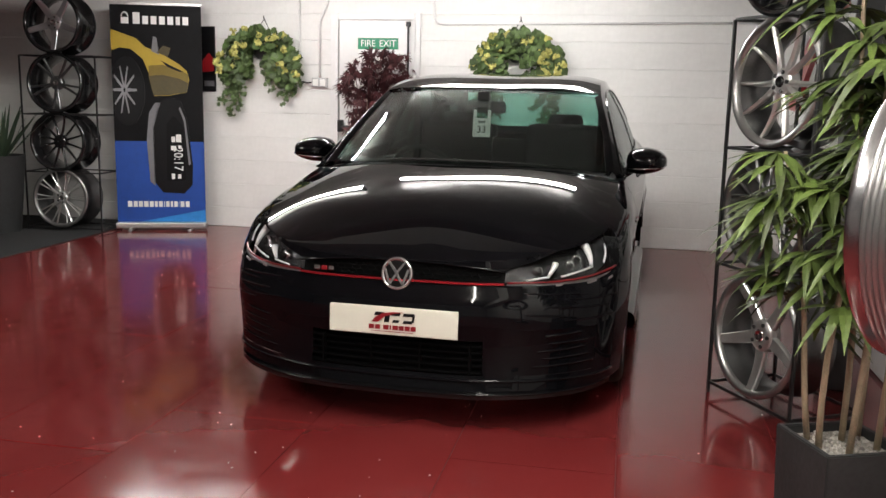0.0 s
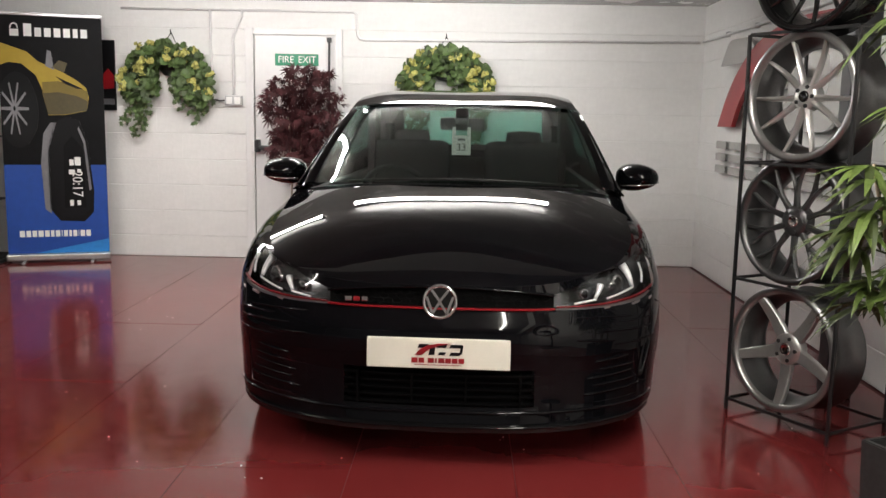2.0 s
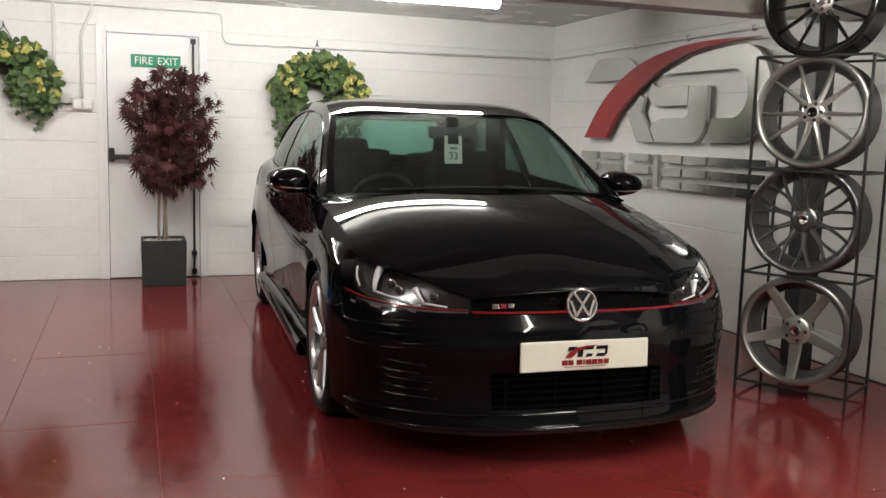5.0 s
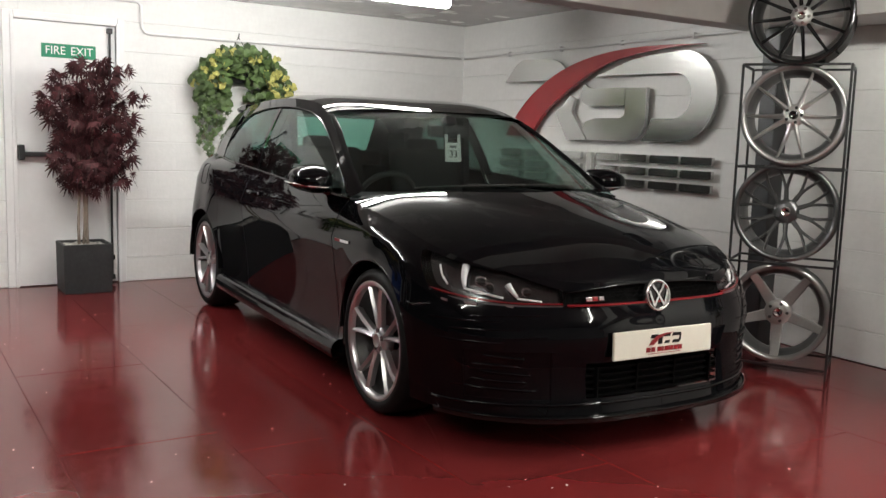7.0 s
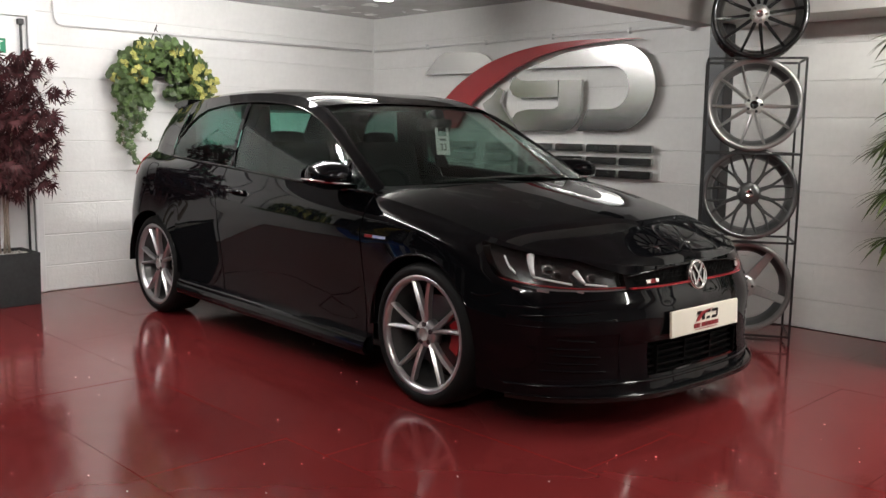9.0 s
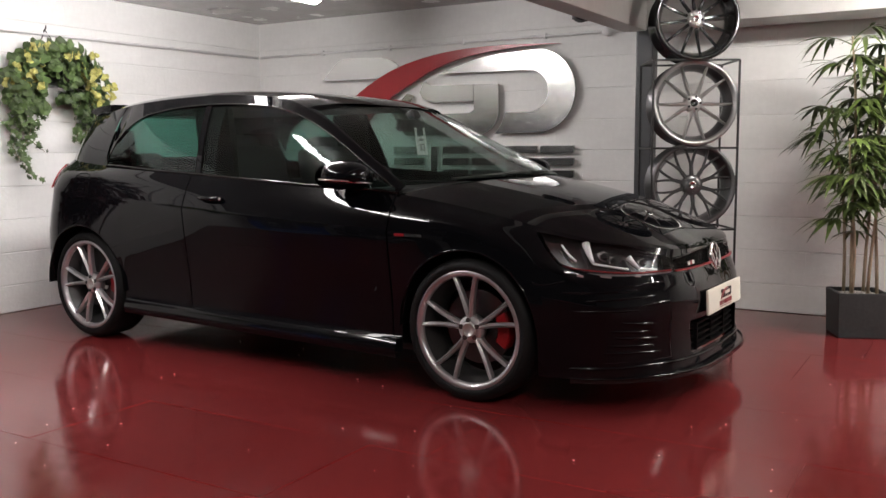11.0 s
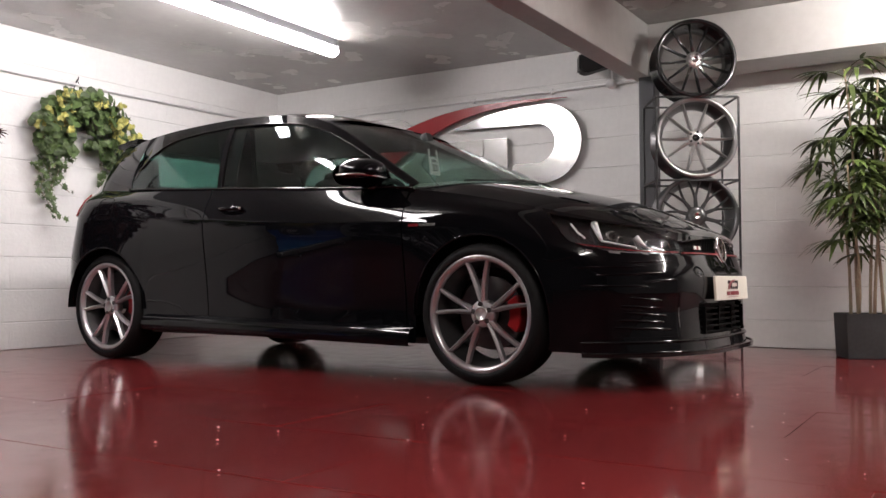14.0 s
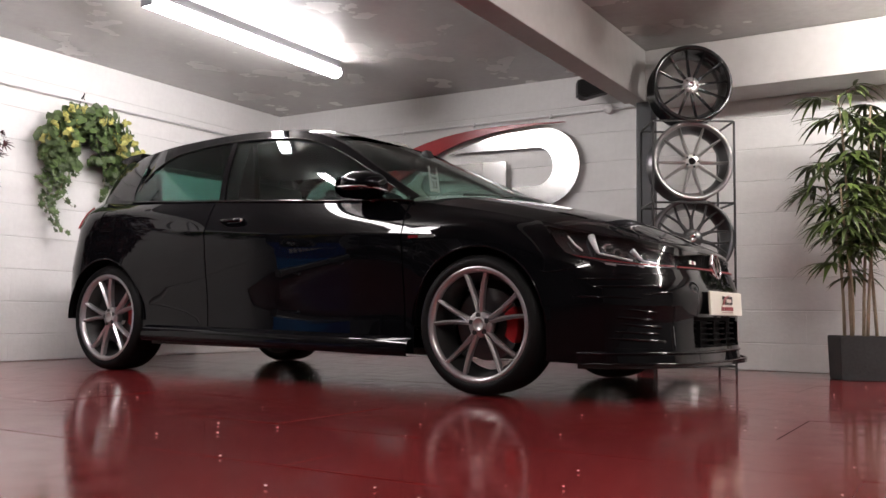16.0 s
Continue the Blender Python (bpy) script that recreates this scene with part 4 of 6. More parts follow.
def car_cabin(car, doors):
    pillars = {1: nb(), -1: nb()}
    ys = [.405, .43, .47, .52, .58, .64, .66, .68, .75, .85, .95, 1.05, 1.15, 1.25, 1.35, 1.5, 1.62, 1.735, 1.772, 1.80, 1.809, 1.9, 2.0, 2.1, 2.2, 2.3, 2.36, 2.42, 2.46, 2.50, 2.53, 2.557, 2.60, 2.65, 2.72, 2.8, 2.87, 2.96, 3.06]
    tail_b = Curve([(0, 3.15, 1.06), (.3, 3.14, 1.06), (.48, 3.11, 1.058), (.58, 3.08, 1.055)])
    tail_t = Curve([(0, 2.92, 1.36), (.3, 2.915, 1.352), (.5, 2.89, 1.332), (.56, 2.88, 1.315)])
    panes = {}
    for s in (1, -1):
        frame_bm = nb()
        cols = []
        for y in ys:
            if y > 2.88:
                # the rear corner rounds inward to the tail window
                b, r = belt_at(2.87), rail_at(2.87)
                near = [np.array(cabin(2.87, b[2] + (r[2] - b[2]) * j / 6)) for j in range(7)]
                far = [tail_b.at(.93) + (tail_t.at(.93) - tail_b.at(.93)) * j / 6 for j in range(7)]
                cols.append(far if y > 3 else [(p + q) / 2 + np.array((.022, .028, .0)) * (1 - .5 * j / 6) for j, (p, q) in enumerate(zip(near, far))])
                continue
            b, r = belt_at(y), rail_at(y)
            if y > 2.556:
                cols.append([cabin(y, b[2] + (r[2] - b[2]) * j / 6) for j in range(7)])
                continue
            zb = min(b[2] + .012, r[2])
            zt = float(np.interp(y, _gt[:, 1], _gt[:, 2]))
            zt = min(max(zt, zb), r[2])
            zs = [b[2]] + [zb + (zt - zb) * i / 4 for i in range(5)] + [r[2]]
            cols.append([cabin(*lean(y, z)) for z in zs])
        fv = {}

        def fvert(i, j):
            if (i, j) not in fv:
                p = cols[i][j]
                fv[i, j] = frame_bm.verts.new((s * p[0], p[1], p[2]))
            return fv[i, j]

        for i in range(len(ys) - 1):
            mid = (ys[i] + ys[i + 1]) / 2
            kind = None
            if .42 < mid < .655:
                kind = "quarter_light"
            elif .675 < mid < 1.76:
                kind = "door_window"
            elif 1.81 < mid < 2.558:
                kind = "rear_side_window"
            for j in range(len(cols[0]) - 1):
                glassy = kind and 1 <= j <= 4
                if 1.76 < mid < 1.81 and 1 <= j <= 4:
                    pb = pillars[s]
                    q = [pb.verts.new((s * cols[a][c][0], cols[a][c][1], cols[a][c][2])) for a, c in ((i, j), (i + 1, j), (i + 1, j + 1), (i, j + 1))]
                    pb.faces.new(q if s > 0 else q[::-1])
                elif not glassy:
                    q = [fvert(i, j), fvert(i + 1, j), fvert(i + 1, j + 1), fvert(i, j + 1)]
                    frame_bm.faces.new(q if s > 0 else q[::-1])
                else:
                    key = (kind, s)
                    bm, made = panes.setdefault(key, (nb(), {}))
                    q = []
                    for a, c in ((i, j), (i + 1, j), (i + 1, j + 1), (i, j + 1)):
                        if (a, c) not in made:
                            p = cols[a][c]
                            made[a, c] = bm.verts.new((s * (p[0] - .006), p[1], p[2]))
                        q.append(made[a, c])
                    bm.faces.new(q if s > 0 else q[::-1])
        bmesh.ops.remove_doubles(frame_bm, verts=frame_bm.verts[:], dist=.0003)
        bmesh.ops.recalc_face_normals(frame_bm, faces=frame_bm.faces[:])
        part("window_frame", frame_bm, M_PAINT, car, smooth=True)
    for s in (1, -1):
        part("door_pillar", pillars[s], M_PAINT, car, "gloss black pillar cover")
        bm = nb()
        grid(bm, [[(s * p[0], p[1], p[2]) for p in (cabin(*lean(y, .965 + .375 * j / 6), -.03) for j in range(7))] for y in (1.69, 1.75, 1.81)])
        thicken(bm, .006)
        part("pillar_trim", bm, M_GRILLE, car)
    for (kind, s), (bm, _) in panes.items():
        thicken(bm, .003)
        ob = part(kind, bm, M_PRIVACY if kind.startswith("rear") else M_SIDEGLASS, car, "dark tinted rear side glass" if kind.startswith("rear") else "", smooth=True)
        ob.visible_shadow = False
    for s in (1, -1):
        # bright edge below and above the side windows
        bm = nb()
        low = [cabin(y, belt_at(y)[2] + .008, .004) for y in np.linspace(.41, 2.55, 30)]
        tube(bm, [(s * p[0], p[1], p[2]) for p in low], .006, 6)
        part("window_trim", bm, M_GLOSSBLACK, car, smooth=True)
        bm = nb()
        top = [cabin(p[1], p[2], .003) for p in _gt[4:-4:8]]
        tube(bm, [(s * p[0], p[1], p[2]) for p in top], .005, 6)
        part("window_trim", bm, M_GLOSSBLACK, car, smooth=True)
    # windscreen
    ws_side = Curve([(.715, .43, .938), (.675, .70, 1.10), (.622, .94, 1.24), (.598, 1.06, 1.30)])
    ws_base = Curve([(0, .14, .972), (.3, .17, .968), (.55, .26, .957), (.715, .43, .938)])
    ws_top = Curve([(0, .985, 1.338), (.3, 1.0, 1.330), (.5, 1.03, 1.315), (.598, 1.06, 1.30)])
    ws_mid = Curve([(0, .14, .972), (0, .42, 1.100), (0, .72, 1.229), (0, .985, 1.338)])
    bm = nb()
    grid(bm, both(coons(ws_base.at, ws_top.at, ws_mid.at, ws_side.at, 14, 14)))
    thicken(bm, .004)
    ob = part("windscreen", bm, M_SCREEN, car, "green tinted windscreen", smooth=True)
    ob.visible_shadow = False
    # pillars beside the windscreen
    for s in (1, -1):
        bm = nb()
        a = [ws_side.at(u) for u in np.linspace(0, 1, 14)]
        b = [rail_at(.40 + .70 * u) for u in np.linspace(0, 1, 14)]
        m = [(p + q) / 2 + np.array((.006, 0, .008)) for p, q in zip(a, b)]
        grid(bm, [[(s * p[0], p[1], p[2]) for p in r] for r in (a, m, b)])
        bmesh.ops.recalc_face_normals(bm, faces=bm.faces[:])
        part("windscreen_pillar", bm, M_PAINT, car, smooth=True)
    # roof
    rf = Curve([(0, .993, 1.343), (.3, 1.008, 1.336), (.5, 1.045, 1.325), tuple(rail_at(1.10))])
    rr = Curve([(0, 2.92, 1.362), (.3, 2.915, 1.355), (.5, 2.89, 1.335), tuple(rail_at(2.87))])
    rmid = Curve([(0, .993, 1.343), (0, 1.09, 1.373), (0, 1.28, 1.408), (0, 1.58, 1.43), (0, 1.95, 1.436), (0, 2.35, 1.42), (0, 2.65, 1.396), (0, 2.92, 1.362)])
    rout = lambda v: np.array(rail_at(1.10 + 1.77 * v))
    bm = nb()
    grid(bm, both(coons(rf.at, rr.at, rmid.at, rout, 16, 30, lambda u, v: np.array((0, 0, .022 * (1 - u ** 2) * u ** 2 * 2.2)))))
    bmesh.ops.recalc_face_normals(bm, faces=bm.faces[:])
    part("roof", bm, M_PAINT, car, smooth=True)
    # rear spoiler, rear window and tailgate upper
    bm = nb()
    prism(bm, [(2.76, 1.388), (2.88, 1.379), (2.975, 1.360), (2.985, 1.342), (2.91, 1.318), (2.78, 1.345)], -.54, .54, Matrix.Rotation(math.radians(90), 4, "Z") @ Matrix.Diagonal((1, -1, 1, 1)))
    bmesh.ops.bevel(bm, geom=bm.edges[:], offset=.006, segments=2, affect="EDGES")
    part("roof_spoiler", bm, M_GLOSSBLACK, car)
    bm = nb()
    gb = lambda u: tail_b.at(u * .93)
    gt = lambda u: tail_t.at(u * .93)
    grid(bm, both([[gb(i / 10) + (gt(i / 10) - gb(i / 10)) * j / 6 for i in range(11)] for j in range(7)]))
    thicken(bm, .004)
    ob = part("rear_window", bm, M_REARGLASS, car, "green tinted rear window", smooth=True)
    ob.visible_shadow = False
    # bonnet: patch between nose edge, flank edges and scuttle
    k2, k6 = KNOT[2], t_at_belt(.41)
    front = lambda u: line(4, k2 * u)
    side = lambda v: line(4, k2 + (k6 - k2) * v)
    scut = Curve([(0, .115, .962), (.3, .15, .957), (.55, .25, .943), tuple(side(1.0))])
    hmid = Curve([(0, -.7906, .662), (0, -.770, .685), (0, -.71, .7185), (0, -.63, .7575), (0, -.44, .839), (0, -.17, .908), (0, .115, .962)])

    def crown(u, v):
        return np.array((0, 0, .014 * math.sin(math.pi * min(1, v * 1.0)) ** 1.2 * (u ** 2) * (1 - u ** 4)))

    bm = nb()
    grid(bm, both(coons(front, scut.at, hmid.at, side, 24, 34, crown)))
    bmesh.ops.recalc_face_normals(bm, faces=bm.faces[:])
    part("bonnet", bm, M_PAINT, car, "gloss black bonnet", smooth=True)
    # scuttle panel and wipers
    bm = nb()
    a = [scut.at(i / 12) for i in range(13)]
    b = [ws_base.at(i / 12) for i in range(13)]
    grid(bm, both([[p + np.array((0, -.006, -.02)) for p in a], [p + np.array((0, .01, -.02)) for p in b]]))
    part("scuttle", bm, M_TRIM, car)
    for x0, x1 in ((-.52, .02), (.02, .58)):
        bm = nb()
        pts = [(x0 + (x1 - x0) * i / 8, .165 + .19 * (abs(x0 + (x1 - x0) * i / 8) / .62) ** 2, .985 - .035 * (abs(x0 + (x1 - x0) * i / 8) / .62) ** 2) for i in range(9)]
        tube(bm, pts, .006, 6)
        part("wiper", bm, M_TRIM, car, smooth=True)
    # door mirrors
    for s in (1, -1):
        bm = nb()
        bmesh.ops.create_uvsphere(bm, u_segments=28, v_segments=18, radius=1)
        q = lambda a, p: math.copysign(abs(a) ** p, a)
        for v in bm.verts:
            x, y, z = v.co
            x, y, z = q(x, .78), q(y, .8), q(z, .78)
            y = y if y < 0 else y * .62
            f = 1 - .16 * max(0, x)
            v.co = (.104 * x, .150 * y - .015 * x, (.074 * z * f) if z > 0 else (.062 * z * f * (1 - .2 * x)))
        mir = part("door_mirror", bm, M_PAINT, car, "gloss black door mirror with chrome strip", smooth=True, m=pose(s * .908, .655, .978) @ Matrix.Diagonal((s, 1, 1, 1)))
        bm = nb()
        tube(bm, [(-.088, -.105, -.032), (-.03, -.147, -.030), (.045, -.142, -.024), (.092, -.095, -.016), (.104, -.02, -.012), (.100, .05, -.012)], .005, 8)
        part("mirror_strip", bm, M_CHROME, mir, smooth=True)
        bm = nb()
        tube(bm, [(-.06, .0, -.03), (-.10, -.02, -.055), (-.15, -.04, -.065)], .026, 10)
        part("mirror_arm", bm, M_GLOSSBLACK, mir, smooth=True)
        bm = nb()
        lathe(bm, [(0, .092), (.055, .092)], 20)
        part("mirror_glass", bm, M_CHROME, mir, m=Matrix.Diagonal((1.45, 1, .95, 1)))
    for dr, s in zip(doors, (1, -1)):
        # pull handle
        pts = [surf(t_of(y), z, o, s) for y, z, o in ((1.485, .853, .0), (1.5, .853, .026), (1.56, .855, .032), (1.62, .856, .028), (1.64, .856, .0))]
        bm = nb()
        tube(bm, pts, .011, 10)
        h = part("door_handle", bm, M_PAINT, dr, "gloss black pull handle", smooth=True)
        bm = nb()
        p = surf(t_of(1.49), .853, .018, s)
        box(bm, p[0] - .006, p[0] + .006, p[1] - .02, p[1] + .02, p[2] - .008, p[2] + .008, bevel=.004)
        part("lock_cap", bm, M_CHROME, h)


def car_under(car):
    bm = nb()
    box(bm, -.74, .74, -.52, 3.0, .165, .20, bevel=.01)
    part("underbody", bm, M_TRIM, car)
    for y in AXLES:
        for s in (1, -1):
            bm = nb()
            n = 24
            ring = lambda x: [(s * x, y + (ARCH_R + .004) * math.cos(a), HUB_Z + (ARCH_R + .004) * math.sin(a)) for a in np.linspace(-.03, math.pi + .03, n)]
            grid(bm, [ring(.858 if y < 1 else .875), ring(.82), ring(.60)])
            part("wheel_arch_liner", bm, M_GRILLE, car, smooth=True)
            bm = nb()
            vs = [bm.verts.new(p) for p in ring(.60)]
            bm.faces.new(vs)
            part("inner_arch", bm, M_TRIM, car)
            # rolled arch lip
            bm = nb()
            tube(bm, [surf(t_of(y + ARCH_R * math.cos(a)), HUB_Z + ARCH_R * math.sin(a) + .003, -.004, s) for a in np.linspace(.02, math.pi - .02, 26)], .006, 6)
            part("arch_lip", bm, M_PAINT, car, smooth=True)
    for s in (1, -1):
        bm = nb()
        rows = []
        for y in np.linspace(.37, 2.26, 24):
            z = .175 + .03 * (y - .37) / 1.9
            rows.append([(s * .84, y, z - .012), (s * .893, y, z - .012), (s * .903, y, z + .012), (s * .898, y, z + .045), (s * .882, y, z + .066), (s * .84, y, z + .08)])
        grid(bm, rows)
        bmesh.ops.recalc_face_normals(bm, faces=bm.faces[:])
        part("side_skirt", bm, M_PAINT, car, "gloss black side skirt", smooth=True)
        # fuel flap seam on the right-hand rear quarter
        if s < 0:
            bm = nb()
            loop = [(2.66 + .075 * (abs(math.cos(a)) ** .45) * (1 if math.cos(a) > 0 else -1), .905 + .066 * (abs(math.sin(a)) ** .45) * (1 if math.sin(a) > 0 else -1)) for a in np.linspace(0, 2 * math.pi, 41)]
            tube(bm, [surf(t_of(y), z, .0, s) for y, z in loop], .0022, 5)
            part("fuel_flap", bm, M_GRILLE, car)
        # side badge: chrome bar with red end
        for y0, y1, mt in ((.32, .375, M_REDTRIM), (.23, .318, M_CHROME)):
            bm = nb()
            strip(bm, [surf(t_of(y), .722, .003, s) for y in np.linspace(y0, y1, 6)], .003, .012)
            part("side_badge", bm, mt, car)
        bm = nb()
        rows = [[surf(t_of(3.02) + .03 + .18 * i / 8, z, .006, s) for i in range(9)] for z in (.88, .93, .98, 1.02)]
        grid(bm, rows)
        thicken(bm, -.008)
        part("tail_lamp", bm, M_AMBER, car, "red tail lamp", smooth=True)
    bm = nb()
    tube(bm, [(0, 2.75, 1.39), (0, 2.80, 1.425), (0, 2.84, 1.43)], .012, 8, .4)
    part("aerial_fin", bm, M_PAINT, car, smooth=True)


def car_inside(car):
    bm = nb()
    box(bm, -.66, .66, .40, .78, .60, .915, bevel=.06)
    part("dashboard", bm, M_CABIN, car, "dark dashboard")
    bm = nb()
    box(bm, -.70, .70, .30, 3.0, .30, .36)
    part("cabin_floor", bm, M_CABIN, car)
    for s in (1, -1):
        bm = nb()
        box(bm, s * .74 - .02, s * .74 + .02, .45, 3.05, .30, .90, bevel=.01)
        part("inner_panel", bm, M_CABIN, car)
    bm = nb()
    grid(bm, [[(x, y, z) for x in np.linspace(-.70, .70, 15)] for y, z in ((.44, .915), (.80, .90))])
    grid(bm, [[(x, .17 + .27 * (abs(x) / .7) ** 2, .948 - .03 * (abs(x) / .7) ** 2) for x in np.linspace(-.70, .70, 15)], [(x, .48, .918) for x in np.linspace(-.70, .70, 15)]])
    part("dash_top", bm, M_CABIN, car)
    for s in (1, -1):
        for y0, y1, z1 in ((1.64, 1.90, 1.33), (2.48, 2.74, 1.22)):
            bm = nb()
            prism(bm, [(y0, .88), (y1, .88), (y1 + .04, z1), (y0 + .04, z1)], -.02, .02, Matrix.Translation((s * .60, 0, 0)) @ Matrix.Rotation(math.radians(90), 4, "Z") @ Matrix.Diagonal((1, -1, 1, 1)))
            part("inner_pillar", bm, M_GRILLE, car)
    for x in (-.36, .36):
        bm = nb()
        box(bm, x - .25, x + .25, 1.18, 1.68, .40, .56, bevel=.06)
        box(bm, x - .25, x + .25, -.07, .07, 0, .62, bevel=.06, m=pose(0, 1.66, .52, -14, 0, 0))
        box(bm, x - .115, x + .115, -.045, .045, 0, .14, bevel=.044, m=pose(0, 1.83, 1.05, -10, 0, 0))
        for dx in (-.05, .05):
            cyl(bm, (x + dx, 1.82, 1.0), (x + dx, 1.835, 1.09), .007)
        part("front_seat", bm, M_SEAT, car, "dark cloth front seat", smooth=True)
    bm = nb()
    box(bm, -.62, .62, 2.05, 2.5, .42, .58, bevel=.06)
    box(bm, -.62, .62, -.07, .07, 0, .5, bevel=.06, m=pose(0, 2.5, .5, -20, 0, 0))
    for x in (-.36, .36):
        box(bm, x - .12, x + .12, -.04, .04, 0, .11, bevel=.039, m=pose(0, 2.69, .98, -15, 0, 0))
    part("rear_seat", bm, M_SEAT, car, "dark cloth rear bench", smooth=True)
    bm = nb()
    box(bm, -.6, .6, 2.75, 3.12, .93, .96, bevel=.01)
    part("parcel_shelf", bm, M_CABIN, car)
    bm = nb()
    ring = [(-.36 + .18 * math.cos(a), 0, .18 * math.sin(a)) for a in np.linspace(0, 2 * math.pi, 33)]
    m = pose(0, .92, .84, 24, 0, 0)
    tube(bm, [m @ Vector(p) for p in ring], .016, 10)
    for a in (0.1, math.pi - .1, -math.pi / 2):
        tube(bm, [m @ Vector((-.36, 0, 0)), m @ Vector((-.36 + .17 * math.cos(a), 0, .17 * math.sin(a)))], .014, 8)
    part("steering_wheel", bm, M_CABIN, car, smooth=True)
    bm = nb()
    box(bm, -.12, .12, -.02, .02, -.035, .035, bevel=.018)
    part("rear_view_mirror", bm, M_TRIM, car, m=pose(0, .90, 1.235, 8, 0, 0))
    bm = nb()
    box(bm, -.035, .035, -.02, .05, -.05, .05, bevel=.015)
    part("mirror_mount", bm, M_TRIM, car, m=pose(0, .865, 1.27, -25, 0, 0))
    bm = nb()
    box(bm, -.58, .58, 1.12, 2.8, 1.335, 1.342)
    part("headlining", bm, M_CABIN, car)


# ---------------------------------------------------------------- alloy wheels
def spoke_mesh(r0, r1, a0, a1, w0, w1, y0, y1, th, dish=.0, name="spoke", mt=None, ridge=.0):
    """One spoke, hub to rim, from angle a0 to a1 (degrees); y0, y1: face depth; dish: how far it bows inward."""
    bm = nb()
    rings, n = [], 9
    for i in range(n + 1):
        f = i / n
        r = r0 + (r1 - r0) * f
        a = math.radians(a0 + (a1 - a0) * f)
        w = w0 + (w1 - w0) * f
        y = y0 + (y1 - y0) * f + dish * math.sin(math.pi * f)
        c, s = math.cos(a), math.sin(a)
        pts = ((-w / 2, y + th), (-w / 2, y + .006), (-w / 2 + .005, y), (0, y - ridge), (w / 2 - .005, y), (w / 2, y + .006), (w / 2, y + th))
        rings.append([bm.verts.new((r * c - q * s, yy, r * s + q * c)) for q, yy in pts])
    k = len(rings[0])
    for p, q in zip(rings, rings[1:]):
        for i in range(k):
            bm.faces.new((p[i], p[(i + 1) % k], q[(i + 1) % k], q[i]))
    bm.faces.new(rings[0])
    bm.faces.new(rings[-1][::-1])
    bmesh.ops.recalc_face_normals(bm, faces=bm.faces[:])
    me = bpy.data.meshes.new(name)
    bm.to_mesh(me)
    bm.free()
    me.materials.append(mt)
    return me


def rim_parts(holder, R, width, style, face, barrel, lip=None):
    """Spokes, hub, bolts and cap under holder, in the holder's frame: the face looks along -y."""
    lip = lip or face
    h = width / 2
    bm = nb()
    lathe(bm, [(R - .012, -h), (R, -h + .004), (R + .002, -h + .014), (R - .014, -h + .022), (R - .03, -h + .05), (R - .045, 0), (R - .03, h - .03), (R, h - .01), (R, h),
               (R - .02, h), (R - .055, h - .05), (R - .06, 0), (R - .045, -h + .055), (R - .028, -h + .026), (R - .024, -h + .006)], 64, closed=True)
    bmesh.ops.recalc_face_normals(bm, faces=bm.faces[:])
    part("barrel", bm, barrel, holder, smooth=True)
    bm = nb()
    lathe(bm, [(R - .030, -h + .024), (R - .026, -h + .004), (R - .014, -h - .003), (R - .001, -h - .001), (R + .003, -h + .010)], 64)
    part("rim_lip", bm, lip, holder, smooth=True)
    for (count, offset, a0, a1, w0, w1, r0, r1, y0, y1, th, dish) in style["spokes"]:
        me = spoke_mesh(r0, r1 * (R - .02), a0, a1, w0, w1, -h + y0, -h + y1, th, dish, "spoke", face, style.get("ridge", 0.0))
        for i in range(count):
            ob = new("spoke", me)
            ob.parent = holder
            ob.matrix_basis = Matrix.Rotation(math.radians(offset + 360 * i / count), 4, "Y")
    hr, hy = style["hub"], -h + style["hub_y"]
    bm = nb()
    lathe(bm, [(0, hy), (hr * .55, hy), (hr * .9, hy + .004), (hr, hy + .014), (hr, hy + .05), (0, hy + .05)], 40)
    part("hub", bm, style.get("hub_mat", face), holder, smooth=True)
    for i in range(5):
        a = math.radians(style.get("bolt_turn", 0) + 72 * i)
        bm = nb()
        cyl(bm, (hr * .68 * math.cos(a), hy + .006, hr * .68 * math.sin(a)), (hr * .68 * math.cos(a), hy - .0035, hr * .68 * math.sin(a)), style.get("bolt_r", .0085), seg=10)
        part("wheel_bolt", bm, style.get("bolt_mat", M_BARREL), holder)
    bm = nb()
    cap = style.get("cap", .40)
    lathe(bm, [(0, hy - .005), (hr * (cap - .16), hy - .005), (hr * (cap - .14), hy - .007), (hr * (cap - .06), hy - .007), (hr * cap, hy - .002), (hr * cap, hy + .004)], 28)
    part("centre_cap", bm, style.get("cap_mat", M_GLOSSBLACK), holder, smooth=True)


def pair(n, off, in_a, out_a, w0, w1, r0, y0, y1, th=.02, dish=.0):
    return [(n, off, -in_a, -out_a, w0, w1, r0, 1.0, y0, y1, th, dish), (n, off, in_a, out_a, w0, w1, r0, 1.0, y0, y1, th, dish)]


STYLE_CAR = {"spokes": pair(5, 90, 6.5, 13.2, .022, .0175, .045, .028, .012, .03, -.003), "ridge": .007, "hub": .062, "hub_y": .022, "cap_mat": M_GUNMETAL, "cap": .56, "bolt_r": .0115, "bolt_turn": 54}
STYLE_TEN = {"spokes": pair(5, 18, 13, 16.5, .026, .013, .045, .036, .020, .022, .010), "ridge": .004, "hub": .058, "hub_y": .032, "cap_mat": M_GLOSSBLACK, "bolt_mat": M_BLACKMETAL}
STYLE_MESH = {"spokes": [(10, 9, 0, 0, .026, .019, .06, .60, .03, .026, .018, .0)] + pair(10, 9, 1.2, 10.5, .015, .014, .12, .026, .014, .018, .002), "hub": .066, "hub_y": .024, "cap_mat": M_CHROME}
